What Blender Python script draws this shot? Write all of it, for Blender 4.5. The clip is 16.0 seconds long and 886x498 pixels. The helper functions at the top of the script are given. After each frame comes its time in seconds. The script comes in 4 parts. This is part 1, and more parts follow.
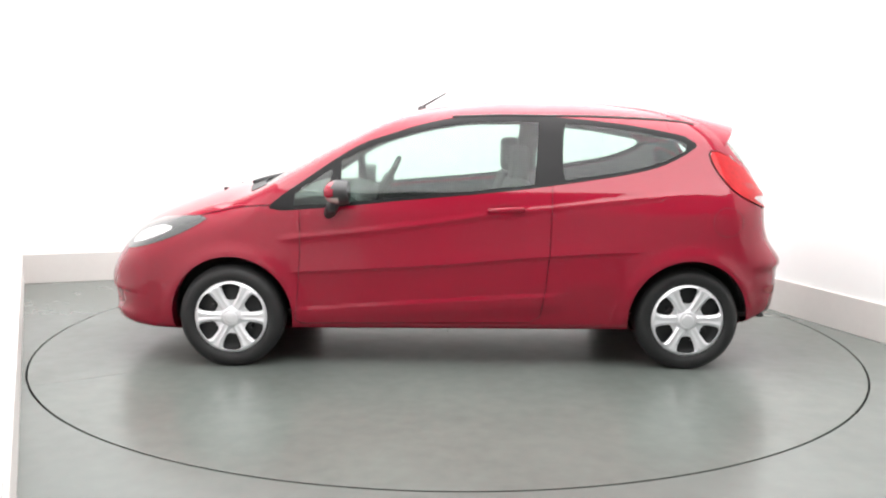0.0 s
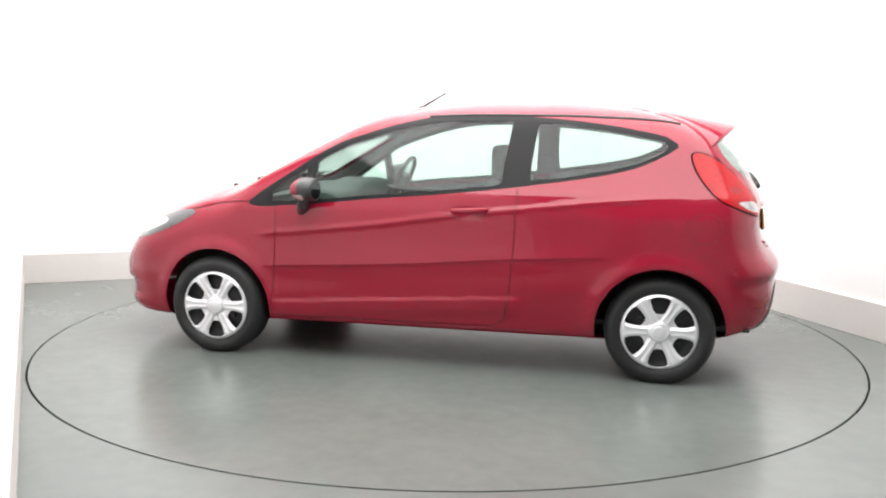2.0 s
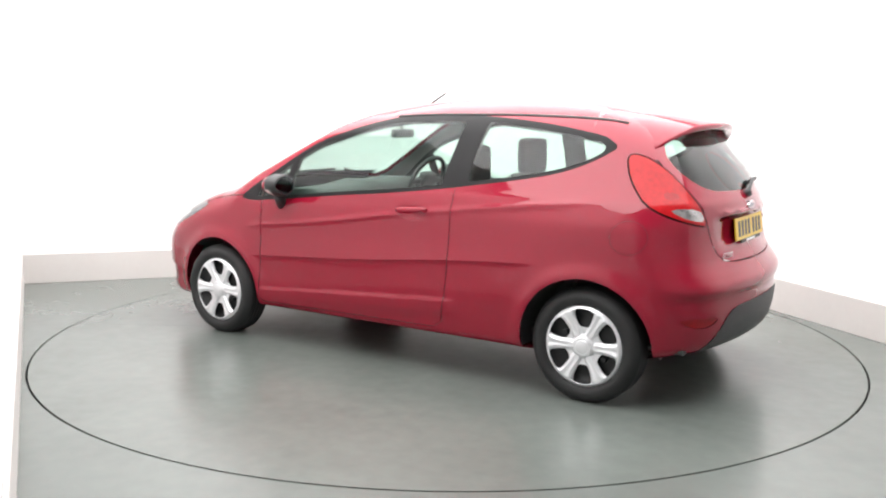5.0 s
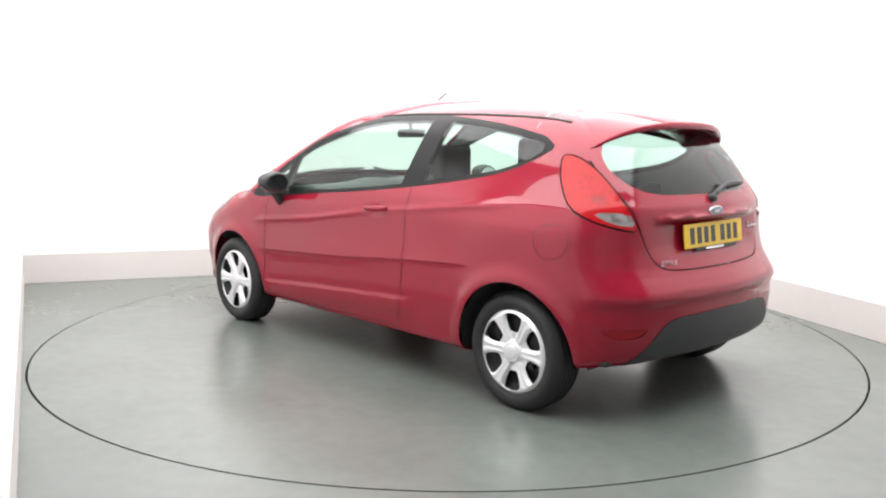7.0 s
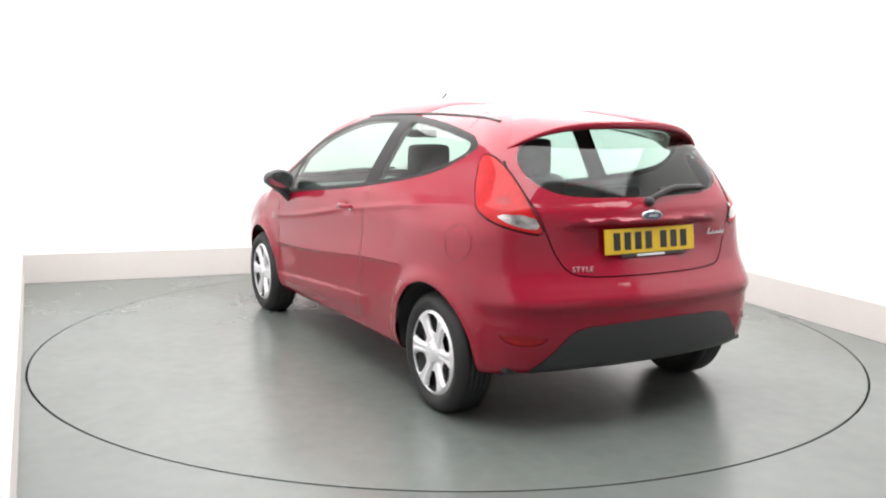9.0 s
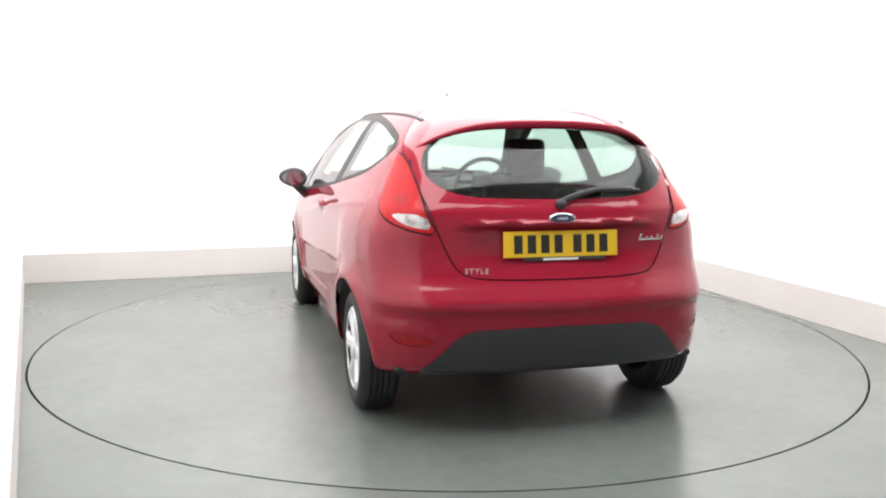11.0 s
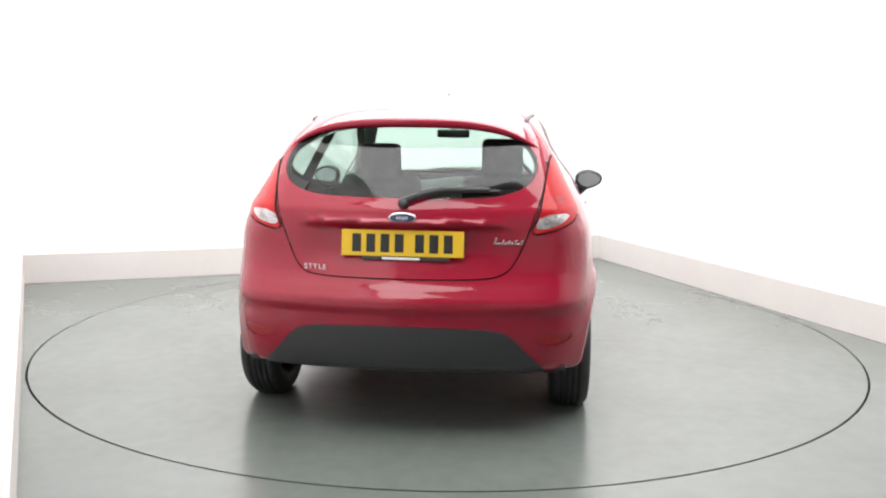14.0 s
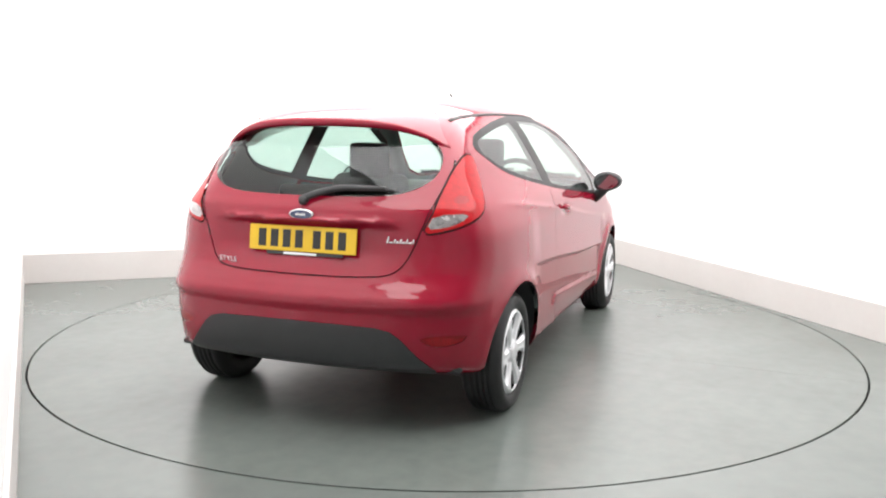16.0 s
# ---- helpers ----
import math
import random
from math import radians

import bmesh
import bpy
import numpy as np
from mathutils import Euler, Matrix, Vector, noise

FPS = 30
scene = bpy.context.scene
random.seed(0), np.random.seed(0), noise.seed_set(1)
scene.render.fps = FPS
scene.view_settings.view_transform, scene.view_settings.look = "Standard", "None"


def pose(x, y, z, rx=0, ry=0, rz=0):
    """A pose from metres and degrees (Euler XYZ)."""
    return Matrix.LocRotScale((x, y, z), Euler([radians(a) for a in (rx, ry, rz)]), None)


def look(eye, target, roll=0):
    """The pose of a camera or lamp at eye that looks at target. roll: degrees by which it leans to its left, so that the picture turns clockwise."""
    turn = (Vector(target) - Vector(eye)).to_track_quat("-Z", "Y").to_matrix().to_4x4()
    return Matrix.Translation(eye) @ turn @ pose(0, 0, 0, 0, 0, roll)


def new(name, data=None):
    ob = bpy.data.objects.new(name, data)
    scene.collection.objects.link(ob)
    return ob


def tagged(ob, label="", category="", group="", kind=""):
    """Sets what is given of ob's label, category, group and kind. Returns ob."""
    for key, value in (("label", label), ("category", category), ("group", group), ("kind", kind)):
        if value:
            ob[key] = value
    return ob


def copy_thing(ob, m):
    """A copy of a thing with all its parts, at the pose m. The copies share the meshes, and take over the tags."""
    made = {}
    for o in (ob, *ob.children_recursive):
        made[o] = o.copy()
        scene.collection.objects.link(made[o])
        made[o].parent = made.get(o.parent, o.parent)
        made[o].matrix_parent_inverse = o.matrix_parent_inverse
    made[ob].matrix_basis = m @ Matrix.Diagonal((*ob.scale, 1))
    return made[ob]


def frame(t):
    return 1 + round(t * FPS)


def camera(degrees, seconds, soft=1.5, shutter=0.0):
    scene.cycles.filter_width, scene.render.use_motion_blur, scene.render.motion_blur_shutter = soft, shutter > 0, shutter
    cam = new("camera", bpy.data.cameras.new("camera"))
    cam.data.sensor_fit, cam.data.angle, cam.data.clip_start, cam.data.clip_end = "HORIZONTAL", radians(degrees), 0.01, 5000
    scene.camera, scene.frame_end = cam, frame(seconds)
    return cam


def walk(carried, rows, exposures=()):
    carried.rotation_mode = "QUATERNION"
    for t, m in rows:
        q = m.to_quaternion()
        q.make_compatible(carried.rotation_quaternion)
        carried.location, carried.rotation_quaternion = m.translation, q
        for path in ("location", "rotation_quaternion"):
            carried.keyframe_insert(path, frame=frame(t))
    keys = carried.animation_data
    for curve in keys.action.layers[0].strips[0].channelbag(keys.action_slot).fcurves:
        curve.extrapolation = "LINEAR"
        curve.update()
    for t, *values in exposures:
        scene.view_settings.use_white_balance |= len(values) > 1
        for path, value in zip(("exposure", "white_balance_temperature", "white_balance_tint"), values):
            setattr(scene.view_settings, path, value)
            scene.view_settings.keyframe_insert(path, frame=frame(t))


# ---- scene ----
# camera: stands still near the corner of a photo booth, a car turns on a turntable
cam = camera(54.46, 16.0, soft=2.1)
PITCH, YAW, ROLL = 8.215, -0.346, 0.626
EYE = Vector((0.0, -5.4258, 1.3224))
AIM = EYE + Vector((math.sin(radians(YAW)) * math.cos(radians(PITCH)), math.cos(radians(YAW)) * math.cos(radians(PITCH)), -math.sin(radians(PITCH))))
walk(cam, [(0.0, look(EYE, AIM, ROLL)), (16.0, look(EYE, AIM, ROLL))])

# ---- light ----
TURN = 19.6                      # the booth's walls stand at this angle
U0, U1, V0, V1 = -2.785, 2.53, -5.65, 2.545
ROOM_H = 3.2
VM = -3.7                        # white walls end here; beyond are unseen grey ones, added to darken reflections
ROOM = pose(0, 0, 0, 0, 0, TURN)
world = bpy.data.worlds.new("world")
world.use_nodes = True
world.node_tree.nodes["Background"].inputs[0].default_value = (0.9, 0.95, 1.0, 1)
world.node_tree.nodes["Background"].inputs[1].default_value = 0.05
scene.world = world
scene.view_settings.exposure = 0.0


def area_lamp(u, v, su, sv, watts):
    data = bpy.data.lights.new("panel_light", "AREA")
    data.shape, data.size, data.size_y, data.energy = "RECTANGLE", su, sv, watts
    data.color = (1.0, 0.995, 0.99)
    lamp = new("panel_light", data)
    lamp.matrix_world = ROOM @ pose(u, v, ROOM_H - 0.09)
    return lamp


area_lamp(0.08, -0.35, 4.5, 5.5, 395)  # one even luminous ceiling over the turntable


# ---- materials ----
def mat(name, color, rough=0.5, metal=0.0, vary=0.0, scale=6.0, bump=0.0, bump_scale=80.0, coat=0.0, spec=0.5, flakes=0.0):
    m = bpy.data.materials.new(name)
    m.use_nodes = True
    n, l = m.node_tree.nodes, m.node_tree.links
    b = n["Principled BSDF"]
    b.inputs["Base Color"].default_value = (*color, 1)
    b.inputs["Roughness"].default_value = rough
    b.inputs["Metallic"].default_value = metal
    b.inputs["Coat Weight"].default_value = coat
    b.inputs["Coat Roughness"].default_value = 0.045
    b.inputs["Coat IOR"].default_value = 1.5
    b.inputs["Specular IOR Level"].default_value = spec
    co = n.new("ShaderNodeTexCoord")
    if vary:
        t1, t2, mix, ramp = n.new("ShaderNodeTexNoise"), n.new("ShaderNodeTexNoise"), n.new("ShaderNodeMix"), n.new("ShaderNodeMapRange")
        t1.inputs["Scale"].default_value, t1.inputs["Detail"].default_value = scale, 5
        t2.inputs["Scale"].default_value, t2.inputs["Detail"].default_value = scale * 9, 3
        mix.data_type = "FLOAT"
        mix.inputs[0].default_value = 0.35
        for t in (t1, t2):
            l.new(co.outputs["Object"], t.inputs["Vector"])
        l.new(t1.outputs["Fac"], mix.inputs[2])
        l.new(t2.outputs["Fac"], mix.inputs[3])
        l.new(mix.outputs[0], ramp.inputs["Value"])
        ramp.inputs["From Min"].default_value, ramp.inputs["From Max"].default_value = 0.3, 0.7
        ramp.inputs["To Min"].default_value, ramp.inputs["To Max"].default_value = 1 - vary, 1 + vary
        hsv = n.new("ShaderNodeHueSaturation")
        hsv.inputs["Color"].default_value = (*color, 1)
        l.new(ramp.outputs["Result"], hsv.inputs["Value"])
        l.new(hsv.outputs["Color"], b.inputs["Base Color"])
        rr = n.new("ShaderNodeMapRange")
        rr.inputs["To Min"].default_value, rr.inputs["To Max"].default_value = max(0.02, rough * (1 - vary)), min(1, rough * (1 + vary))
        l.new(t1.outputs["Fac"], rr.inputs["Value"])
        l.new(rr.outputs["Result"], b.inputs["Roughness"])
    if bump:
        t3, bp = n.new("ShaderNodeTexNoise"), n.new("ShaderNodeBump")
        t3.inputs["Scale"].default_value, t3.inputs["Detail"].default_value = bump_scale, 4
        l.new(co.outputs["Object"], t3.inputs["Vector"])
        l.new(t3.outputs["Fac"], bp.inputs["Height"])
        bp.inputs["Strength"].default_value, bp.inputs["Distance"].default_value = bump, 0.01
        l.new(bp.outputs["Normal"], b.inputs["Normal"])
    return m


def glass(name, color, rough=0.0, mixing=0.12):
    """Thin tinted pane: mostly see-through, with a mirror share set by the angle."""
    m = bpy.data.materials.new(name)
    m.use_nodes = True
    n, l = m.node_tree.nodes, m.node_tree.links
    n.clear()
    out, tr, gl, mx, fr, pw, ma = (n.new(k) for k in ("ShaderNodeOutputMaterial", "ShaderNodeBsdfTransparent", "ShaderNodeBsdfGlossy", "ShaderNodeMixShader", "ShaderNodeLayerWeight", "ShaderNodeMath", "ShaderNodeMath"))
    tr.inputs["Color"].default_value = (*color, 1)
    gl.inputs["Roughness"].default_value = rough
    fr.inputs["Blend"].default_value = 0.5
    pw.operation, ma.operation = "POWER", "MULTIPLY_ADD"
    pw.inputs[1].default_value, ma.inputs[1].default_value, ma.inputs[2].default_value = 4.5, 0.90, 0.045
    l.new(fr.outputs["Facing"], pw.inputs[0])
    l.new(pw.outputs[0], ma.inputs[0])
    l.new(ma.outputs[0], mx.inputs[0])
    l.new(tr.outputs[0], mx.inputs[1])
    l.new(gl.outputs[0], mx.inputs[2])
    l.new(mx.outputs[0], out.inputs["Surface"])
    return m


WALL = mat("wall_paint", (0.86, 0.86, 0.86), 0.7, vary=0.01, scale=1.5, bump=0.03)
DIMMING_GREY = mat("reflection_dimming_grey", (0.50, 0.50, 0.50), 0.8, vary=0.05, scale=2)
SKIRT = mat("skirting_paint", (0.63, 0.60, 0.58), 0.45, vary=0.03, scale=3)
FLOOR = mat("floor_resin", (0.135, 0.152, 0.141), 0.25, vary=0.12, scale=1.1, spec=0.65)
TABLE = mat("turntable_resin", (0.135, 0.152, 0.140), 0.25, vary=0.14, scale=1.3, spec=0.65)
GROOVE = mat("groove_dark", (0.02, 0.02, 0.02), 0.8)
RED = mat("red_paint", (0.265, 0.0065, 0.024), 0.5, 0.0, vary=0.03, scale=3, coat=1.0, spec=0.0)
RED2 = mat("red_bumper_paint", (0.262, 0.0065, 0.024), 0.5, 0.0, vary=0.03, scale=3, coat=1.0, spec=0.0)
BLACK = mat("black_plastic", (0.030, 0.031, 0.032), 0.5, vary=0.1, scale=20, bump=0.1, bump_scale=300)
TRIM = mat("black_trim", (0.012, 0.012, 0.0125), 0.4, vary=0.1, scale=20, spec=0.15)
SEAM = mat("panel_gap", (0.03, 0.006, 0.008), 0.8)
SOFT_SEAM = mat("shallow_panel_gap", (0.12, 0.004, 0.010), 0.6)
RUBBER = mat("tyre_rubber", (0.012, 0.012, 0.0125), 0.6, vary=0.2, scale=15, bump=0.1, bump_scale=120)
STEEL = mat("steel_wheel_black", (0.01, 0.01, 0.011), 0.5, vary=0.2, scale=20)
SILVER = mat("silver_wheel_paint", (0.82, 0.82, 0.84), 0.28, 0.45, vary=0.05, scale=12)
CHROME = mat("chrome", (0.62, 0.62, 0.63), 0.16, 1.0, vary=0.03, scale=30)
MIRROR = mat("mirror_glass", (0.55, 0.57, 0.58), 0.02, 1.0)
LINING = mat("headlining", (0.25, 0.25, 0.245), 0.9, vary=0.08, scale=30)
CABIN = mat("cabin_plastic", (0.022, 0.0225, 0.0235), 0.6, vary=0.15, scale=15, bump=0.1, bump_scale=200)
CLOTH = mat("seat_cloth", (0.022, 0.0225, 0.025), 0.95, vary=0.25, scale=40, bump=0.3, bump_scale=400)
LAMP_RED = mat("red_lens", (0.40, 0.006, 0.010), 0.35, vary=0.25, scale=40, coat=0.4, spec=0.1)
# red of the lamp chamber, reused as painted shade in the bumper vents
CELL_AND_VENT_RED = mat("deep_red_lens_and_vent_shade", (0.30, 0.005, 0.010), 0.35, vary=0.3, scale=60, coat=0.2, spec=0.3)
LAMP_CLEAR = mat("clear_lens", (0.42, 0.40, 0.40), 0.22, 0.7, vary=0.75, scale=26, coat=1.0)
LAMP_BRIGHT = mat("headlamp_reflector", (0.62, 0.62, 0.63), 0.2, 0.35, vary=0.45, scale=22, coat=0.5)
LAMP_DARK = mat("headlamp_housing", (0.07, 0.075, 0.075), 0.25, 0.4, vary=0.3, scale=25, coat=1.0)
YELLOW = mat("plate_yellow", (0.72, 0.46, 0.015), 0.35, vary=0.03, scale=20)
INK = mat("plate_black", (0.012, 0.012, 0.012), 0.4)
BLUE = mat("badge_blue", (0.015, 0.03, 0.09), 0.15, coat=1.0)
ORANGE = mat("indicator_lens", (0.75, 0.70, 0.66), 0.2, 0.3, coat=1.0)
GLASS = glass("tinted_glass", (0.68, 0.82, 0.755))
SCREEN = glass("windscreen_glass", (0.72, 0.85, 0.79))
REARGLASS = glass("rear_glass", (0.64, 0.77, 0.72))


# ---- mesh helpers ----
def finish(bm, name, material, parent=None, label="", smooth=True):
    me = bpy.data.meshes.new(name)
    bm.to_mesh(me)
    bm.free()
    me.materials.append(material)
    if smooth:
        me.shade_smooth()
    ob = new(name, me)
    if parent is not None:
        ob.parent = parent
    if label:
        ob["label"] = label
    return ob


def part(name, bm, material, parent, label="", smooth=False):
    return finish(bm, name, material, parent, label, smooth)


def box(bm, x0, x1, y0, y1, z0, z1, bevel=0.0, m=None):
    vs = bmesh.ops.create_cube(bm, size=1)["verts"]
    for v in vs:
        v.co = Vector(((x0 + x1) / 2 + v.co.x * (x1 - x0), (y0 + y1) / 2 + v.co.y * (y1 - y0), (z0 + z1) / 2 + v.co.z * (z1 - z0)))
    if bevel:
        es = list({e for v in vs for e in v.link_edges})
        r = bmesh.ops.bevel(bm, geom=es, offset=bevel, segments=3, affect="EDGES", profile=0.6)
        vs = list({v for f in r["faces"] for v in f.verts} | {v for v in vs if v.is_valid})
    if m is not None:
        for v in vs:
            v.co = m @ v.co
    return vs


def lathe(bm, prof, n=64, axis="y", close=False):
    """Turn the profile (radius, along) about the axis."""
    rings = []
    for r, a in prof:
        ring = []
        for k in range(n):
            t = 2 * math.pi * k / n
            ring.append(bm.verts.new((r * math.cos(t), a, r * math.sin(t)) if axis == "y" else (r * math.cos(t), r * math.sin(t), a)))
        rings.append(ring)
    pairs = list(zip(rings, rings[1:] + rings[:1])) if close else list(zip(rings, rings[1:]))
    for a, b in pairs:
        for k in range(n):
            bm.faces.new((a[k], a[(k + 1) % n], b[(k + 1) % n], b[k]))
    return rings


def tube(bm, pts, radius, n=8, r_end=None):
    pts = [Vector(p) for p in pts]
    rings = []
    for i, p in enumerate(pts):
        d = (pts[min(i + 1, len(pts) - 1)] - pts[max(i - 1, 0)]).normalized()
        q = d.to_track_quat("Z", "Y")
        r = radius if r_end is None else radius + (r_end - radius) * i / (len(pts) - 1)
        rings.append([bm.verts.new(p + q @ Vector((r * math.cos(2 * math.pi * k / n), r * math.sin(2 * math.pi * k / n), 0))) for k in range(n)])
    for a, b in zip(rings, rings[1:]):
        for k in range(n):
            bm.faces.new((a[k], a[(k + 1) % n], b[(k + 1) % n], b[k]))
    bm.faces.new(rings[0][::-1])
    bm.faces.new(rings[-1])


def recalc(bm):
    bmesh.ops.recalc_face_normals(bm, faces=bm.faces)
    return bm


def chaikin(pts, n=2, closed=True):
    for _ in range(n):
        out = []
        m = len(pts)
        for i in range(m if closed else m - 1):
            a, b = pts[i], pts[(i + 1) % m]
            out += [tuple(0.75 * p + 0.25 * q for p, q in zip(a, b)), tuple(0.25 * p + 0.75 * q for p, q in zip(a, b))]
        if not closed:
            out = [pts[0]] + out + [pts[-1]]
        pts = out
    return pts


# ---- the booth ----
R_TABLE = 2.4548
LEFT = ROOM @ pose(U0, V1, 0, 0, 0, 6.2)      # the left wall stands a little out of square


def room_box(name, u0, u1, v0, v1, z0, z1, material, label, bevel=0.0, place=ROOM):
    bm = bmesh.new()
    box(bm, u0, u1, v0, v1, z0, z1, bevel, place)
    return tagged(finish(bm, name, material, smooth=False), label, kind="structure")


room_box("wall_back", U0 - 0.3, U1 + 0.2, V1, V1 + 0.2, -0.1, ROOM_H, WALL, "bright white painted booth wall behind the turntable")
room_box("wall_right", U1, U1 + 0.2, VM, V1, -0.1, ROOM_H, WALL, "bright white painted booth wall beside the turntable")
# the grey walls are added out of view, so the car reflects less light
room_box("dimming_wall_right", U1, U1 + 0.2, V0, VM, -0.1, ROOM_H, DIMMING_GREY, "unseen plain grey wall added to darken the car's reflections")
room_box("dimming_wall_left", -0.2, 0, V0 - V1, VM - V1, -0.1, ROOM_H, DIMMING_GREY, "unseen plain grey wall added to darken the car's reflections", 0, LEFT)
room_box("wall_left", -0.2, 0, VM - V1, 0, -0.1, ROOM_H, WALL, "bright white painted booth wall close to the camera", 0, LEFT)
room_box("dimming_wall_front", U0 - 0.2, U1 + 0.2, V0 - 0.2, V0, -0.1, ROOM_H, DIMMING_GREY, "unseen plain grey wall added to close the booth and darken reflections")
# grey stands for missing light on this unseen part of the ceiling
room_box("dimming_ceiling", U0 - 0.2, U1 + 0.2, V0 - 0.2, VM, ROOM_H, ROOM_H + 0.2, DIMMING_GREY, "unseen plain ceiling part, its shade put into the grey")
room_box("ceiling", U0 - 0.2, U1 + 0.2, VM, V1 + 0.2, ROOM_H, ROOM_H + 0.2, WALL, "plain white booth ceiling")
SK = 0.24
room_box("skirting_back", U0 + 0.02, U1 - 0.02, V1 - 0.02, V1 - 0.0005, 0, SK, SKIRT, "off-white painted skirting board along the booth wall", 0.004)
room_box("skirting_right", U1 - 0.02, U1 - 0.0005, V0, V1 - 0.0005, 0, SK, SKIRT, "off-white painted skirting board along the booth wall", 0.004)
room_box("skirting_left", 0.0005, 0.02, V0 - V1, -0.0005, 0, SK, SKIRT, "off-white painted skirting board along the booth wall", 0.004, LEFT)


def make_floor():
    bm = bmesh.new()
    n = 256
    inner, lower = [], []
    for k in range(n):
        t = 2 * math.pi * k / n
        inner.append(bm.verts.new((R_TABLE * math.cos(t), R_TABLE * math.sin(t), 0)))
        lower.append(bm.verts.new((R_TABLE * math.cos(t), R_TABLE * math.sin(t), -0.06)))
    corners = [(U1, V1), (U0, V1), (U0, V0), (U1, V0)]
    outer = []
    for k in range(n):
        t = 2 * math.pi * k / n
        d = pose(0, 0, 0, 0, 0, -TURN) @ Vector((math.cos(t), math.sin(t), 0))
        s = min([(U1 if d.x > 0 else U0) / d.x if abs(d.x) > 1e-9 else 1e9, (V1 if d.y > 0 else V0) / d.y if abs(d.y) > 1e-9 else 1e9])
        outer.append(bm.verts.new(ROOM @ Vector((d.x * s, d.y * s, 0))))
    for k in range(n):
        j = (k + 1) % n
        bm.faces.new((inner[k], outer[k], outer[j], inner[j]))
        bm.faces.new((lower[k], inner[k], inner[j], lower[j]))
    # the wedges that the rays cut off at the corners
    for cu, cv in corners:
        c = ROOM @ Vector((cu, cv, 0))
        a = math.atan2(c.y, c.x) % (2 * math.pi)
        k = int(a / (2 * math.pi / n)) % n
        bm.faces.new((outer[k], bm.verts.new(c), outer[(k + 1) % n]))
    recalc(bm)
    for f in bm.faces:
        if abs(f.normal.z) > 0.5 and f.normal.z < 0:
            f.normal_flip()
    tagged(finish(bm, "floor", FLOOR, smooth=False), "smooth grey resin floor with faint stains round the turntable", kind="structure")
    bm = bmesh.new()
    lathe(bm, [(0.0005, -0.06), (R_TABLE + 0.02, -0.06), (R_TABLE + 0.02, -0.16), (0.0005, -0.16)], 96, "z")
    recalc(bm)
    tagged(finish(bm, "turntable_pit", GROOVE, smooth=False), "dark pit under the turntable", kind="structure")


make_floor()


def make_turntable():
    base = tagged(new("turntable"), "round grey resin turntable set flush into the floor", "turntable")
    r = R_TABLE - 0.012
    for a0, a1 in ((30.5, 265.0), (265.0, 390.5)):
        bm = bmesh.new()
        n, mid, gap = 120, radians((a0 + a1) / 2), 0.001
        way = Vector((math.cos(mid), math.sin(mid)))
        apex = way * gap * 1.2
        ring = []
        for i in range(n + 1):
            t = radians(a0 + (a1 - a0) * i / n)
            p = Vector((r * math.cos(t), r * math.sin(t)))
            if i in (0, n):
                p += Vector((-math.sin(t), math.cos(t))) * (gap if i == 0 else -gap)
            ring.append(p)
        rim = [apex] + ring
        top = [bm.verts.new((p.x, p.y, 0)) for p in rim]
        low = [bm.verts.new((p.x, p.y, -0.05)) for p in rim]
        bm.faces.new(top)
        bm.faces.new(low[::-1])
        for i in range(len(rim)):
            j = (i + 1) % len(rim)
            bm.faces.new((top[i], low[i], low[j], top[j]))
        recalc(bm)
        part("plate", bm, TABLE, base)
    return base


turntable = make_turntable()


# ---- the car: x forward, y to its left, origin between the axles on the ground ----
car = tagged(new("car"), "red three-door hatchback with silver wheel covers parked on the turntable", "car")
WB, R_TYRE, R_ARCH = 1.2445, 0.284, 0.332
HUB_Z = 0.276


def curve(xs, ys):
    """A smooth monotone curve through the points."""
    xs, ys = np.array(xs, float), np.array(ys, float)
    h, d = np.diff(xs), np.diff(ys) / np.diff(xs)
    m = np.zeros(len(xs))
    m[0], m[-1] = d[0], d[-1]
    w1, w2 = 2 * h[1:] + h[:-1], h[1:] + 2 * h[:-1]
    ok = d[:-1] * d[1:] > 0
    with np.errstate(divide="ignore", invalid="ignore"):
        m[1:-1] = np.where(ok, (w1 + w2) / (w1 / d[:-1] + w2 / d[1:]), 0)

    def f(x):
        x = np.clip(x, xs[0], xs[-1])
        i = np.clip(np.searchsorted(xs, x) - 1, 0, len(xs) - 2)
        t = (x - xs[i]) / h[i]
        return (1 + 2 * t) * (1 - t) ** 2 * ys[i] + t * (1 - t) ** 2 * h[i] * m[i] + t * t * (3 - 2 * t) * ys[i + 1] + t * t * (t - 1) * h[i] * m[i + 1]
    return f


rear_x = curve([0.10, 0.22, 0.30, 0.40, 0.47, 0.53, 0.57, 0.59, 0.63, 0.67, 0.71, 0.80, 0.90, 0.955, 1.0, 1.1, 1.2, 1.28, 1.34, 1.5],
               [-1.74, -1.84, -1.89, -1.915, -1.920, -1.920, -1.934, -1.932, -1.908, -1.879, -1.857, -1.835, -1.828, -1.818, -1.790, -1.715, -1.628, -1.555, -1.49, -1.2])
nose_x = curve([0.10, 0.20, 0.30, 0.42, 0.52, 0.60, 0.68, 0.9], [2.0, 2.045, 2.068, 2.078, 2.066, 2.035, 1.985, 1.9])
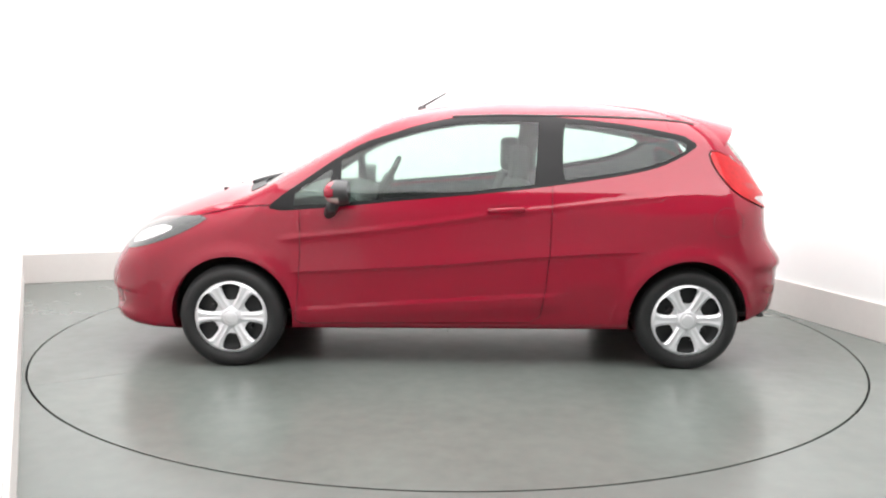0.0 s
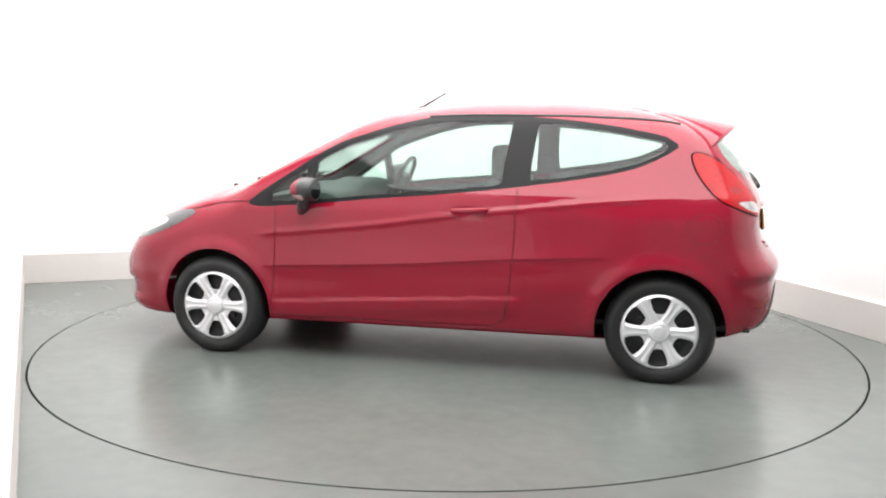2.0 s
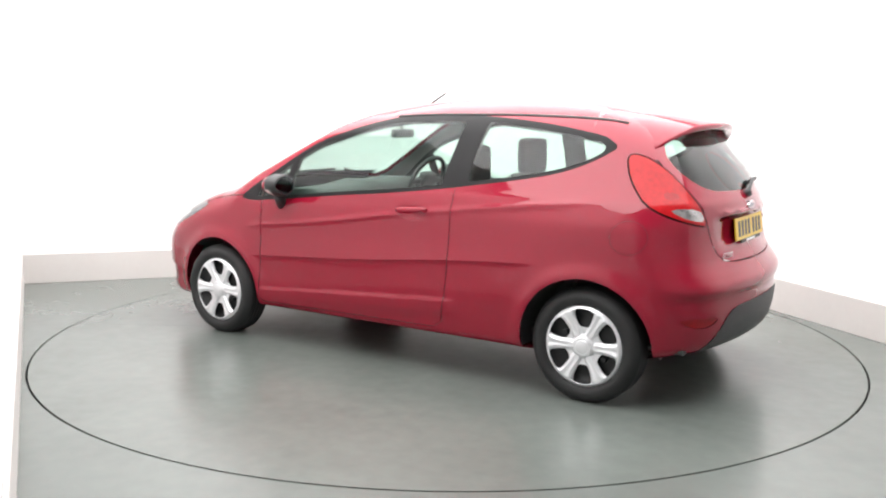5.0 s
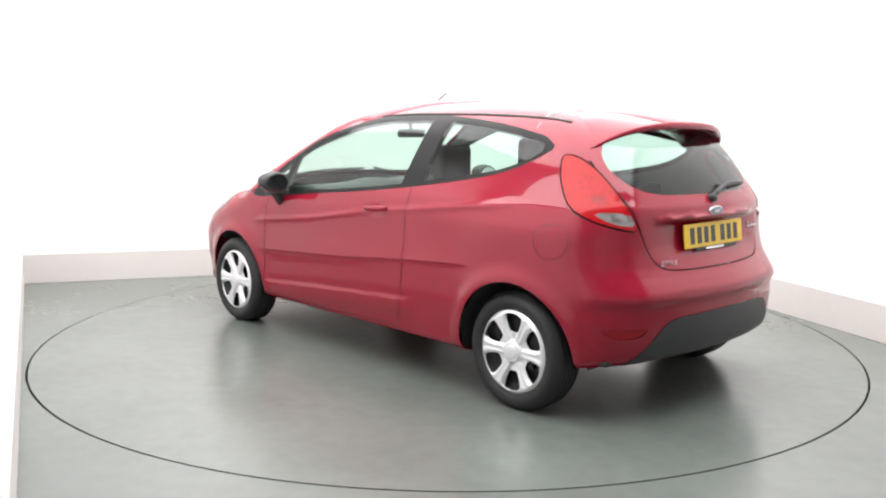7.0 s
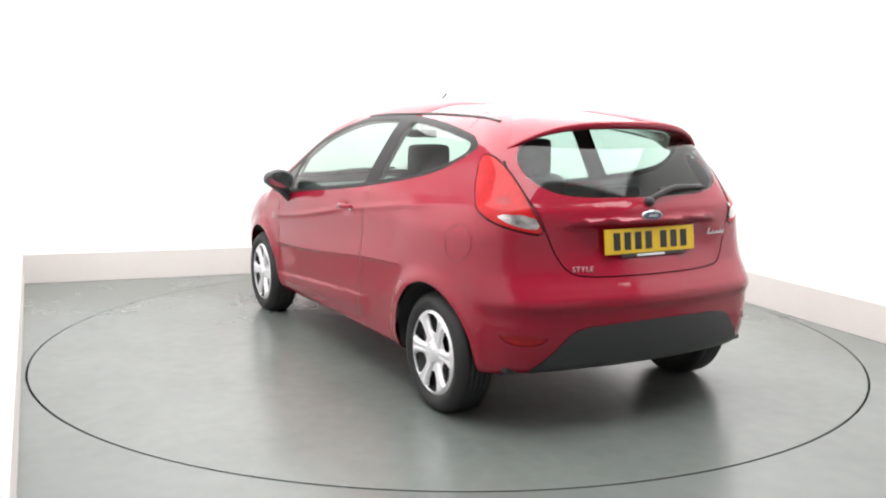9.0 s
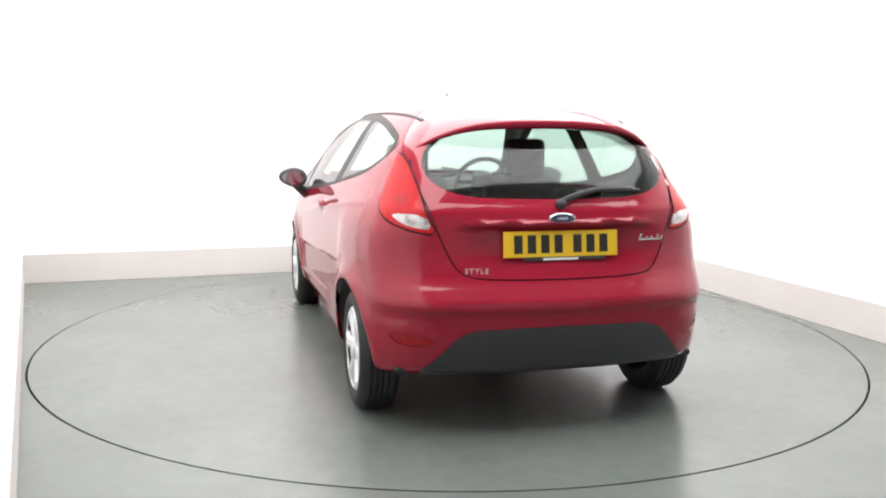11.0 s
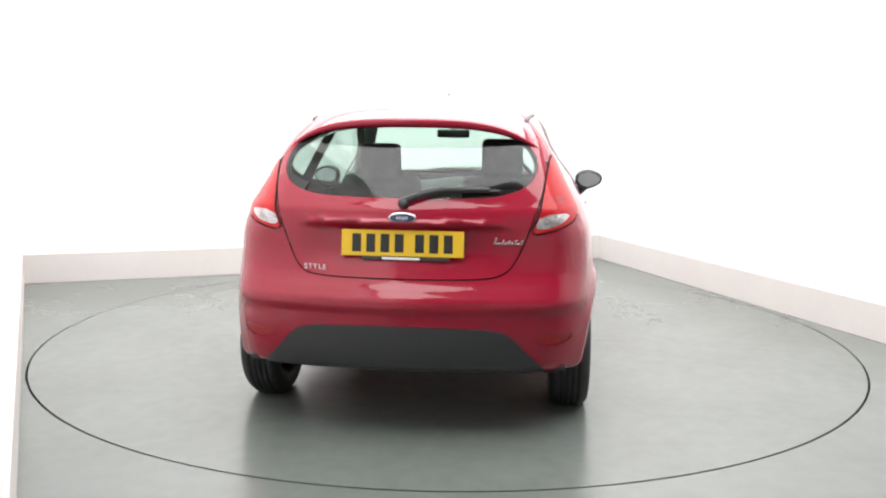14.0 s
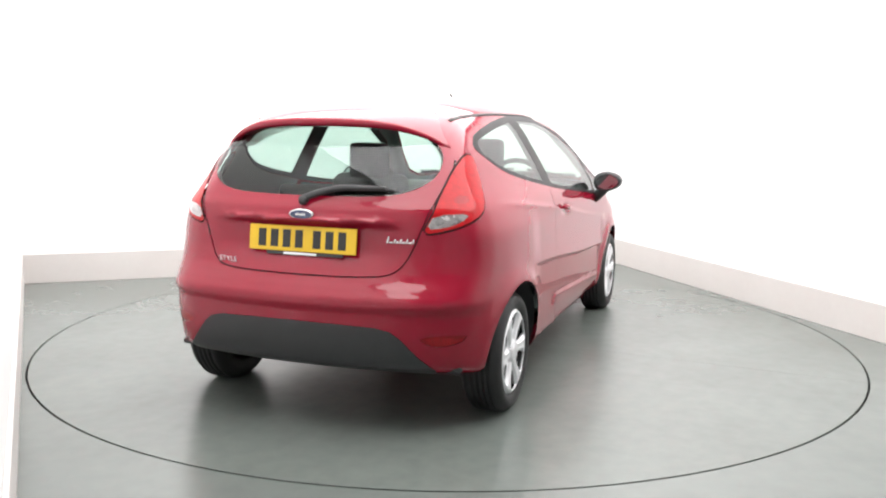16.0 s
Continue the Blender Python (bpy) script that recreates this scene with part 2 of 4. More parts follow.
top_z = curve([-2.1, -1.62, -1.32, -0.98, -0.63, -0.29, 0.05, 0.27, 0.45, 0.75, 1.0, 1.12, 1.22, 1.30, 1.40, 1.60, 1.77, 1.90, 2.02, 2.2],
              [1.20, 1.360, 1.412, 1.455, 1.476, 1.476, 1.451, 1.408, 1.340, 1.195, 1.062, 1.002, 0.973, 0.958, 0.938, 0.872, 0.802, 0.735, 0.62, 0.35])
side_y = curve([0.10, 0.17, 0.21, 0.27, 0.33, 0.40, 0.50, 0.58, 0.70, 0.80, 0.855, 0.90, 0.96, 1.0, 1.1, 1.2, 1.3, 1.38, 1.5],
               [0.70, 0.765, 0.800, 0.812, 0.821, 0.829, 0.839, 0.843, 0.8365, 0.8295, 0.824, 0.814, 0.797, 0.777, 0.725, 0.668, 0.608, 0.55, 0.43])
plan_low = curve([-2.0, -1.85, -1.7, -1.5, -1.3, -1.0, -0.4, 0.4, 1.0, 1.3, 1.5, 1.7, 1.9, 2.1], [0.77, 0.83, 0.892, 0.950, 0.984, 1.0, 0.999, 0.999, 1.0, 0.997, 0.978, 0.935, 0.85, 0.74])
plan_high = curve([-1.9, -1.6, -1.4, -1.2, -0.9, -0.4, 0.2, 0.6, 1.0, 1.4, 2.1], [0.78, 0.875, 0.925, 0.955, 0.982, 1.0, 1.0, 0.985, 0.955, 0.92, 0.8])
floor_z = curve([-2.1, -1.75, -1.5, -1.0, 0.0, 1.0, 1.6, 2.1], [0.30, 0.275, 0.24, 0.212, 0.205, 0.198, 0.18, 0.20])
crease_z = curve([-1.5, -1.0, -0.56, -0.15, 0.34, 0.98, 1.2], [0.985, 0.942, 0.893, 0.845, 0.774, 0.703, 0.68])
ridge_z = curve([-1.2, -0.85, -0.49, 0.14, 0.85, 1.2], [0.66, 0.648, 0.626, 0.572, 0.530, 0.51])
sill_z = curve([-0.6, -0.45, 0.3, 0.85, 1.0], [0.425, 0.415, 0.365, 0.325, 0.315])


def smax(a, b, k):
    h = np.maximum(k - np.abs(a - b), 0) / k
    return np.maximum(a, b) + h * h * k * 0.25


def sstep(a, b, x):
    t = np.clip((x - a) / (b - a), 0, 1)
    return t * t * (3 - 2 * t)


def flank(x, z):
    """Half the width of the body at x and z."""
    b = sstep(0.82, 1.12, z)
    y = side_y(z) * (plan_low(x) * (1 - b) + plan_high(x) * b)
    for wx in (WB, -WB):
        d = np.hypot(x - wx, z - HUB_Z)
        y = y + 0.018 * np.exp(-(np.maximum(d - R_ARCH - 0.012, 0) / 0.05) ** 2) * sstep(0.16, 0.30, z)
    # shoulder crease, hollow door skin, sharp ridge along the middle, ledge over the sill
    c, r, sl = crease_z(x), ridge_z(x), sill_z(x)
    mid = sstep(-1.4, -1.0, x) * (1 - sstep(0.90, 1.02, x))
    y = y + 0.006 * mid * np.exp(-((z - c) / 0.016) ** 2)
    u = np.clip((z - r) / (c - r), 0, 1)
    run = sstep(-1.02, -0.82, x) * (1 - sstep(0.86, 0.98, x))
    y = y - 0.034 * run * u * (1 - u) ** 1.4
    w = np.maximum(r - z, 0)
    y = y - 0.009 * run * (1 - np.exp(-w / 0.012)) * (1 - sstep(0.06, 0.20, w))
    low = sstep(-0.60, -0.46, x) * (1 - sstep(0.84, 0.93, x))
    y = y + 0.010 * low * sstep(-0.013, 0.013, sl - z) * (1 - sstep(0.05, 0.13, sl - z))
    y = y + (0.003 * np.exp(-((z - 0.575) / 0.018) ** 2) - 0.006 * np.exp(-((z - 0.52) / 0.025) ** 2)) * sstep(1.58, 1.72, -x)
    # scoop behind the door handle
    y = y - 0.016 * np.exp(-((x + 0.235) / 0.075) ** 2 - ((z - 0.858) / 0.026) ** 2)
    return y


def solid(x, y, z):
    """Below zero inside the body, about the distance outside."""
    y = np.abs(y)
    side = (y - flank(x, z)) * 0.93
    yy = np.minimum(y, 0.8)
    recess = 0.022 * sstep(0.69, 0.80, z) * (1 - sstep(0.880, 0.905, z)) * (1 - sstep(0.28, 0.50, y))
    recess = recess - 0.015 * np.exp(-((z - 0.912) / 0.012) ** 2) * (1 - sstep(0.32, 0.47, y))
    ridge = -0.003 * np.exp(-((z - 0.575) / 0.018) ** 2) * sstep(0.3, 0.6, y)
    rear = (rear_x(z) + 0.038 * (1 - sstep(0.95, 1.25, z)) + 0.24 * yy * yy + recess + ridge - x) * 0.9
    lip = 0.034 * (1 - sstep(0.374, 0.392, z)) * sstep(0.25, 0.305, z) * sstep(0.36, 0.50, y)
    front = (x - nose_x(z) + 0.27 * yy * yy + lip) * 0.95
    bow = 0.12 * sstep(0.1, 0.6, x)
    xx = x + bow * yy * yy
    top = (z - top_z(xx) + 0.10 * yy * yy * (1 - sstep(0.1, 0.5, x) * (1 - sstep(1.0, 1.3, x))) + 0.03 * yy * yy) * 0.85
    # shallow dip between the bonnet's raised edges
    under = floor_z(x) - z
    f = smax(side, rear, 0.16)
    f = smax(f, front, 0.20)
    f = smax(f, top, 0.13 - 0.075 * sstep(0.15, 0.5, x) * (1 - sstep(0.95, 1.2, x)))
    return smax(f, under, 0.05)


def slope(p, e=0.0015):
    g = np.empty_like(p)
    for k in range(3):
        d = np.zeros(3)
        d[k] = e
        a, b = p + d, p - d
        g[:, k] = (solid(a[:, 0], a[:, 1], a[:, 2]) - solid(b[:, 0], b[:, 1], b[:, 2])) / (2 * e)
    return g


def skin(cell=0.02):
    """The body's surface as even quads (surface nets, drawn onto the solid)."""
    xs, ys, zs = np.arange(-2.05, 2.2, cell), np.arange(-0.98, 0.981, cell) + cell * 0.5, np.arange(0.10, 1.54, cell)
    g = solid(*np.meshgrid(xs, ys, zs, indexing="ij"))
    s = g < 0
    n = np.array(g.shape) - 1
    acc, cnt = np.zeros((*n, 3)), np.zeros(tuple(n))
    sl = lambda o: tuple(slice(o[k], o[k] + n[k]) for k in range(3))
    corners = [(i, j, k) for i in (0, 1) for j in (0, 1) for k in (0, 1)]
    for a in corners:
        for ax in range(3):
            if a[ax]:
                continue
            b = list(a)
            b[ax] = 1
            ga, gb = g[sl(a)], g[sl(b)]
            cross = (s[sl(a)] != s[sl(b)])
            t = np.where(cross, ga / np.where(cross, ga - gb, 1), 0)
            for k in range(3):
                acc[..., k] += np.where(cross, a[k] + (t if k == ax else 0), 0)
            cnt += cross
    live = cnt > 0
    ids = -np.ones(tuple(n), int)
    ids[live] = np.arange(live.sum())
    base = np.stack(np.nonzero(live), -1)
    p = np.array([xs[0], ys[0], zs[0]]) + (base + acc[live] / cnt[live][:, None]) * cell
    for _ in range(5):
        gr = slope(p)
        f = solid(p[:, 0], p[:, 1], p[:, 2])
        p = p - np.clip(f / np.maximum((gr ** 2).sum(1), 0.2), -0.02, 0.02)[:, None] * gr
    quads = []
    for ax in range(3):
        o1, o2 = [k for k in range(3) if k != ax]
        lo, hi = [slice(None)] * 3, [slice(None)] * 3
        lo[ax], hi[ax] = slice(0, -1), slice(1, None)
        c = np.stack(np.nonzero(s[tuple(lo)] != s[tuple(hi)]), -1)
        c = c[(c[:, o1] > 0) & (c[:, o2] > 0) & (c[:, o1] < n[o1]) & (c[:, o2] < n[o2])]
        q = []
        for d1, d2 in ((0, 0), (1, 0), (1, 1), (0, 1)):
            cc = c.copy()
            cc[:, o1] -= d1
            cc[:, o2] -= d2
            q.append(ids[tuple(cc.T)])
        quads.append(np.stack(q, -1))
    return p, np.concatenate(quads)


SIDE = (Vector((1, 0, 0)), Vector((0, 1, 0)))        # along the picture's first axis, and the way of the cut
FRONT = (Vector((0, 1, 0)), Vector((1, 0, 0)))
BACK = (Vector((0, 1, 0)), Vector((-1, 0, 0)))
SKEW = (Vector((1, 1, 0)).normalized(), Vector((-1, 1, 0)).normalized())


def inside(pts, a, b):
    hit = False
    for (a0, b0), (a1, b1) in zip(pts, pts[1:] + pts[:1]):
        if (b0 > b) != (b1 > b) and a < (a1 - a0) * (b - b0) / (b1 - b0) + a0:
            hit = not hit
    return hit


def carve(bm, layer, pts, view, code, keep=lambda c: True, only=None, reach=0.022):
    """Cut the outline into the skin along the view and mark the faces within it."""
    first, way = view
    ua = [p[0] for p in pts]
    ub = [p[1] for p in pts]
    near = lambda c: min(ua) - reach < c.dot(first) < max(ua) + reach and min(ub) - reach < c.z < max(ub) + reach
    cand = []
    for f in bm.faces:
        c = f.calc_center_median()
        if near(c) and f.normal.dot(way) > 0.05 and keep(c):
            cand.append(f)
    for p, q in zip(pts, pts[1:] + pts[:1]):
        d = Vector((q[0] - p[0], q[1] - p[1]))
        if d.length < 1e-5:
            continue
        e = d.normalized()
        sel = []
        for f in cand:
            if not f.is_valid:
                continue
            c = f.calc_center_median()
            r = Vector((c.dot(first) - p[0], c.z - p[1]))
            if -reach < r.dot(e) < d.length + reach and abs(r.x * e.y - r.y * e.x) < reach:
                sel.append(f)
        if not sel:
            continue
        geom = sel + list({x for f in sel for x in f.edges}) + list({v for f in sel for v in f.verts})
        no = (first * e.x + Vector((0, 0, 1)) * e.y).cross(way)
        res = bmesh.ops.bisect_plane(bm, geom=geom, dist=1e-5, plane_co=first * p[0] + Vector((0, 0, p[1])), plane_no=no)
        have = set(cand)
        cand += [f for f in res["geom"] if isinstance(f, bmesh.types.BMFace) and f not in have]
    for f in cand:
        if f.is_valid and (only is None or f[layer] in only):
            c = f.calc_center_median()
            if inside(pts, c.dot(first), c.z):
                f[layer] = code


def strip(path, half, closed=False):
    """A narrow outline along the path, on both its sides."""
    a, b = [], []
    m = len(path)
    for i, p in enumerate(path):
        q0 = path[(i - 1) % m] if closed or i else p
        q1 = path[(i + 1) % m] if closed or i < m - 1 else p
        d = Vector((q1[0] - q0[0], q1[1] - q0[1])).normalized()
        a.append((p[0] - d.y * half, p[1] + d.x * half))
        b.append((p[0] + d.y * half, p[1] - d.x * half))
    return a, b


def carve_line(bm, layer, path, view, code, half=0.004, keep=lambda c: True, only=None):
    a, b = strip(path, half)
    for i in range(len(path) - 1):
        carve(bm, layer, [a[i], a[i + 1], b[i + 1], b[i]], view, code, keep, only, 0.02)


BODY, DOOR, HATCH, BONNET, BUMP_R, BUMP_F, GLASS_D, GLASS_Q, GLASS_R, GLASS_W, GLASS_V, FRAME_W, TAIL, TAIL_C, HEAD, INSERT, VENT_SHADE, GAP, VOID, FLAP, DITCH, HEAD_IN, GAP_T, GAP_L, CELL, GAP_B, BACKING = range(27)

dlo_top = curve([-1.30, -1.275, -1.11, -0.868, -0.58, -0.35, -0.09, 0.069, 0.227, 0.382, 0.535, 0.68, 0.825, 0.97, 1.03],
                [1.235, 1.258, 1.300, 1.339, 1.367, 1.377, 1.373, 1.356, 1.321, 1.272, 1.219, 1.136, 1.036, 0.935, 0.885])
dlo_bot = curve([-1.30, -1.22, -1.055, -0.845, -0.56, -0.44, -0.043, 0.35, 0.55, 0.79, 0.97, 1.03],
                [1.215, 1.165, 1.098, 1.055, 1.012, 0.995, 0.950, 0.914, 0.892, 0.870, 0.858, 0.868])


def between(x0, x1, top_in, bot_in, n=18, x0_top=None, x1_top=None):
    """The window area from x0 to x1, drawn in from the outline's top and bottom."""
    t0, t1 = x0 if x0_top is None else x0_top, x1 if x1_top is None else x1_top
    up = [t0 + (t1 - t0) * k / n for k in range(n + 1)]
    dn = [x1 + (x0 - x1) * k / n for k in range(n + 1)]
    return [(x, float(dlo_top(x)) - top_in) for x in up] + [(x, float(dlo_bot(x)) + bot_in) for x in dn]


def arch(wx, r):
    return [(wx + r * math.cos(2 * math.pi * k / 48), HUB_Z + 0.002 + r * math.sin(2 * math.pi * k / 48)) for k in range(48)]


def build_skin():
    pts, quads = skin()
    bm = bmesh.new()
    keep = pts[:, 1] > -0.03
    vs = [bm.verts.new(p) if k else None for p, k in zip(pts, keep)]
    for q in quads:
        if all(keep[i] for i in q):
            bm.faces.new([vs[i] for i in q])
    recalc(bm)
    bm.faces.ensure_lookup_table()
    top = max(bm.faces, key=lambda f: f.calc_center_median().z)
    if top.normal.z < 0:
        bmesh.ops.reverse_faces(bm, faces=bm.faces)
    bmesh.ops.bisect_plane(bm, geom=bm.verts[:] + bm.edges[:] + bm.faces[:], dist=1e-5, plane_co=(0, 0, 0), plane_no=(0, -1, 0), clear_outer=True)
    layer = bm.faces.layers.int.new("kind")
    bm.normal_update()
    # windscreen, by the slope of the skin
    flanks = lambda c: c.y > 0.40
    # edges of the skin follow the sharp lines of the flank
    for line, x0, x1, half in ((ridge_z, -1.0, 0.97, 0.004), (crease_z, -1.4, 1.0, 0.009), (sill_z, -0.6, 0.92, 0.011)):
        carve_line(bm, layer, [(x0 + (x1 - x0) * k / 24, float(line(x0 + (x1 - x0) * k / 24))) for k in range(25)], SIDE, BODY, half, flanks)
    # panels first, then what is let into them
    carve(bm, layer, [(1.62, 0.05), (2.3, 0.05), (2.3, 0.70), (1.93, 0.66), (1.66, 0.60), (1.60, 0.45)], SIDE, BUMP_F)
    for f in bm.faces:
        c = f.calc_center_median()
        if c.x > 1.86 and f.normal.y < 0.1 and c.z < 0.66:
            f[layer] = BUMP_F
    carve(bm, layer, [(-1.58, 0.05), (-1.62, 0.58), (-1.74, 0.66), (-2.2, 0.70), (-2.2, 0.05)], SIDE, BUMP_R)
    for f in bm.faces:
        c = f.calc_center_median()
        if c.x < -1.7 and c.z < 0.672 and f.normal.y < 0.3:
            f[layer] = BUMP_R
    hatch = chaikin([(-0.2, 1.42), (0.50, 1.335), (0.60, 1.21), (0.605, 1.115), (0.556, 0.95), (0.487, 0.77), (0.44, 0.705), (0.36, 0.682), (-0.2, 0.680)], 2)
    rear_only = lambda c: c.x < -1.30
    carve(bm, layer, hatch, BACK, HATCH, rear_only)
    door = [(0.865, 0.862), (0.868, 0.62), (0.885, 0.40), (0.90, 0.262), (0.86, 0.240), (0.2, 0.247), (-0.38, 0.256), (-0.435, 0.29), (-0.462, 0.45), (-0.480, 0.64), (-0.490, 0.99)]
    carve(bm, layer, door + [(-0.49, 1.0), (0.86, 0.87)], SIDE, DOOR, flanks)
    # outlines of the panels
    carve_line(bm, layer, door, SIDE, GAP, 0.0022, flanks)
    carve_line(bm, layer, chaikin([(0.595, 1.17), (0.605, 1.115), (0.556, 0.95), (0.487, 0.77), (0.44, 0.705), (0.36, 0.682), (-0.02, 0.680)], 2, False), BACK, GAP_T, 0.003, rear_only)
    carve_line(bm, layer, chaikin([(1.03, 0.885), (1.2, 0.872), (1.4, 0.825), (1.62, 0.77)], 2, False), SIDE, GAP_B, 0.003, flanks)
    # windows
    carve(bm, layer, between(-1.30, 1.03, 0.0, 0.0, 40), SIDE, FRAME_W, flanks)
    carve(bm, layer, between(-0.395, 0.655, 0.034, 0.020, 22, x0_top=-0.43), SIDE, GLASS_D, flanks)
    carve(bm, layer, [(0.705, float(dlo_bot(0.7)) + 0.022), (0.705, float(dlo_top(0.705)) - 0.04), (0.80, float(dlo_top(0.80)) - 0.036), (0.90, float(dlo_top(0.9)) - 0.034), (0.90, float(dlo_bot(0.9)) + 0.022)], SIDE, GLASS_V, flanks)
    carve(bm, layer, chaikin(between(-1.245, -0.545, 0.030, 0.020, 16, x1_top=-0.565), 1), SIDE, GLASS_Q, flanks)
    # the glass behind
    rglass = chaikin([(-0.3, 1.345), (0.40, 1.325), (0.545, 1.22), (0.565, 1.13), (0.52, 1.065), (0.42, 1.025), (0.25, 1.014), (-0.3, 1.012)], 2)
    carve(bm, layer, rglass, BACK, GLASS_R, rear_only)
    # tail lamps
    rear_corner = lambda c: c.x < -1.25 and c.y > 0.3
    tail = chaikin([(-0.520, 1.19), (-0.575, 1.195), (-0.66, 1.135), (-0.735, 1.05), (-0.80, 0.955), (-0.848, 0.862), (-0.74, 0.88), (-0.61, 0.918), (-0.535, 0.965), (-0.512, 1.05), (-0.508, 1.12)], 1)
    a, b = strip(tail, 0.004, True)
    carve(bm, layer, a, SKEW, GAP_L, rear_corner)
    carve(bm, layer, b, SKEW, GAP_L, rear_corner)
    carve(bm, layer, b if min(p[1] for p in b) > min(p[1] for p in a) else a, SKEW, TAIL, rear_corner)
    carve(bm, layer, chaikin([(-0.625, 0.950), (-0.795, 0.948), (-0.828, 0.887), (-0.76, 0.893), (-0.69, 0.912)], 1), SKEW, TAIL_C, rear_corner, only=(TAIL,))
    carve(bm, layer, chaikin([(-0.625, 1.022), (-0.690, 1.020), (-0.70, 0.990), (-0.63, 0.988)], 1), SKEW, CELL, rear_corner, only=(TAIL,))
    # headlamps
    head = chaikin([(1.90, 0.615), (1.86, 0.70), (1.78, 0.755), (1.64, 0.802), (1.34, 0.826), (1.47, 0.745), (1.60, 0.690), (1.76, 0.640)], 1)
    carve(bm, layer, head, SIDE, HEAD, lambda c: c.y > 0.3)
    carve(bm, layer, chaikin([(1.85, 0.650), (1.82, 0.695), (1.75, 0.735), (1.64, 0.765), (1.55, 0.755), (1.65, 0.705), (1.77, 0.665)], 1), SIDE, HEAD_IN, lambda c: c.y > 0.3, only=(HEAD,))
    # bumper's lower insert, and vents whose shade is put into a darker red
    carve(bm, layer, [(-0.2, 0.10), (0.60, 0.10), (0.605, 0.30), (0.55, 0.355), (0.475, 0.437), (0.435, 0.465), (0.37, 0.480), (0.2, 0.487), (-0.2, 0.493)], BACK, INSERT, lambda c: c.x < -1.5)
    carve(bm, layer, chaikin([(0.54, 0.448), (0.735, 0.452), (0.70, 0.408), (0.60, 0.402)], 1), BACK, VENT_SHADE, lambda c: c.x < -1.5)
    # fuel flap
    carve_line(bm, layer, [(-1.445 + 0.086 * math.cos(k * math.pi / 12), 0.815 + 0.078 * math.sin(k * math.pi / 12)) for k in range(25)], SIDE, FLAP, 0.0014, lambda c: c.y > 0.5)
    # windscreen, between its red pillars
    screen = [(-0.1, 0.992), (0.25, 0.985), (0.50, 0.965), (0.63, 0.955), (0.665, 0.99), (0.62, 1.12), (0.555, 1.25), (0.50, 1.345), (0.46, 1.375), (0.3, 1.388), (-0.1, 1.393)]
    carve(bm, layer, screen, FRONT, GLASS_W, lambda c: 0.2 < c.x < 1.3, only=(BODY,))
    # arches and the open underside
    for wx in (WB, -WB):
        carve(bm, layer, arch(wx, R_ARCH), SIDE, VOID, lambda c: c.y > 0.35)
    return bm, layer


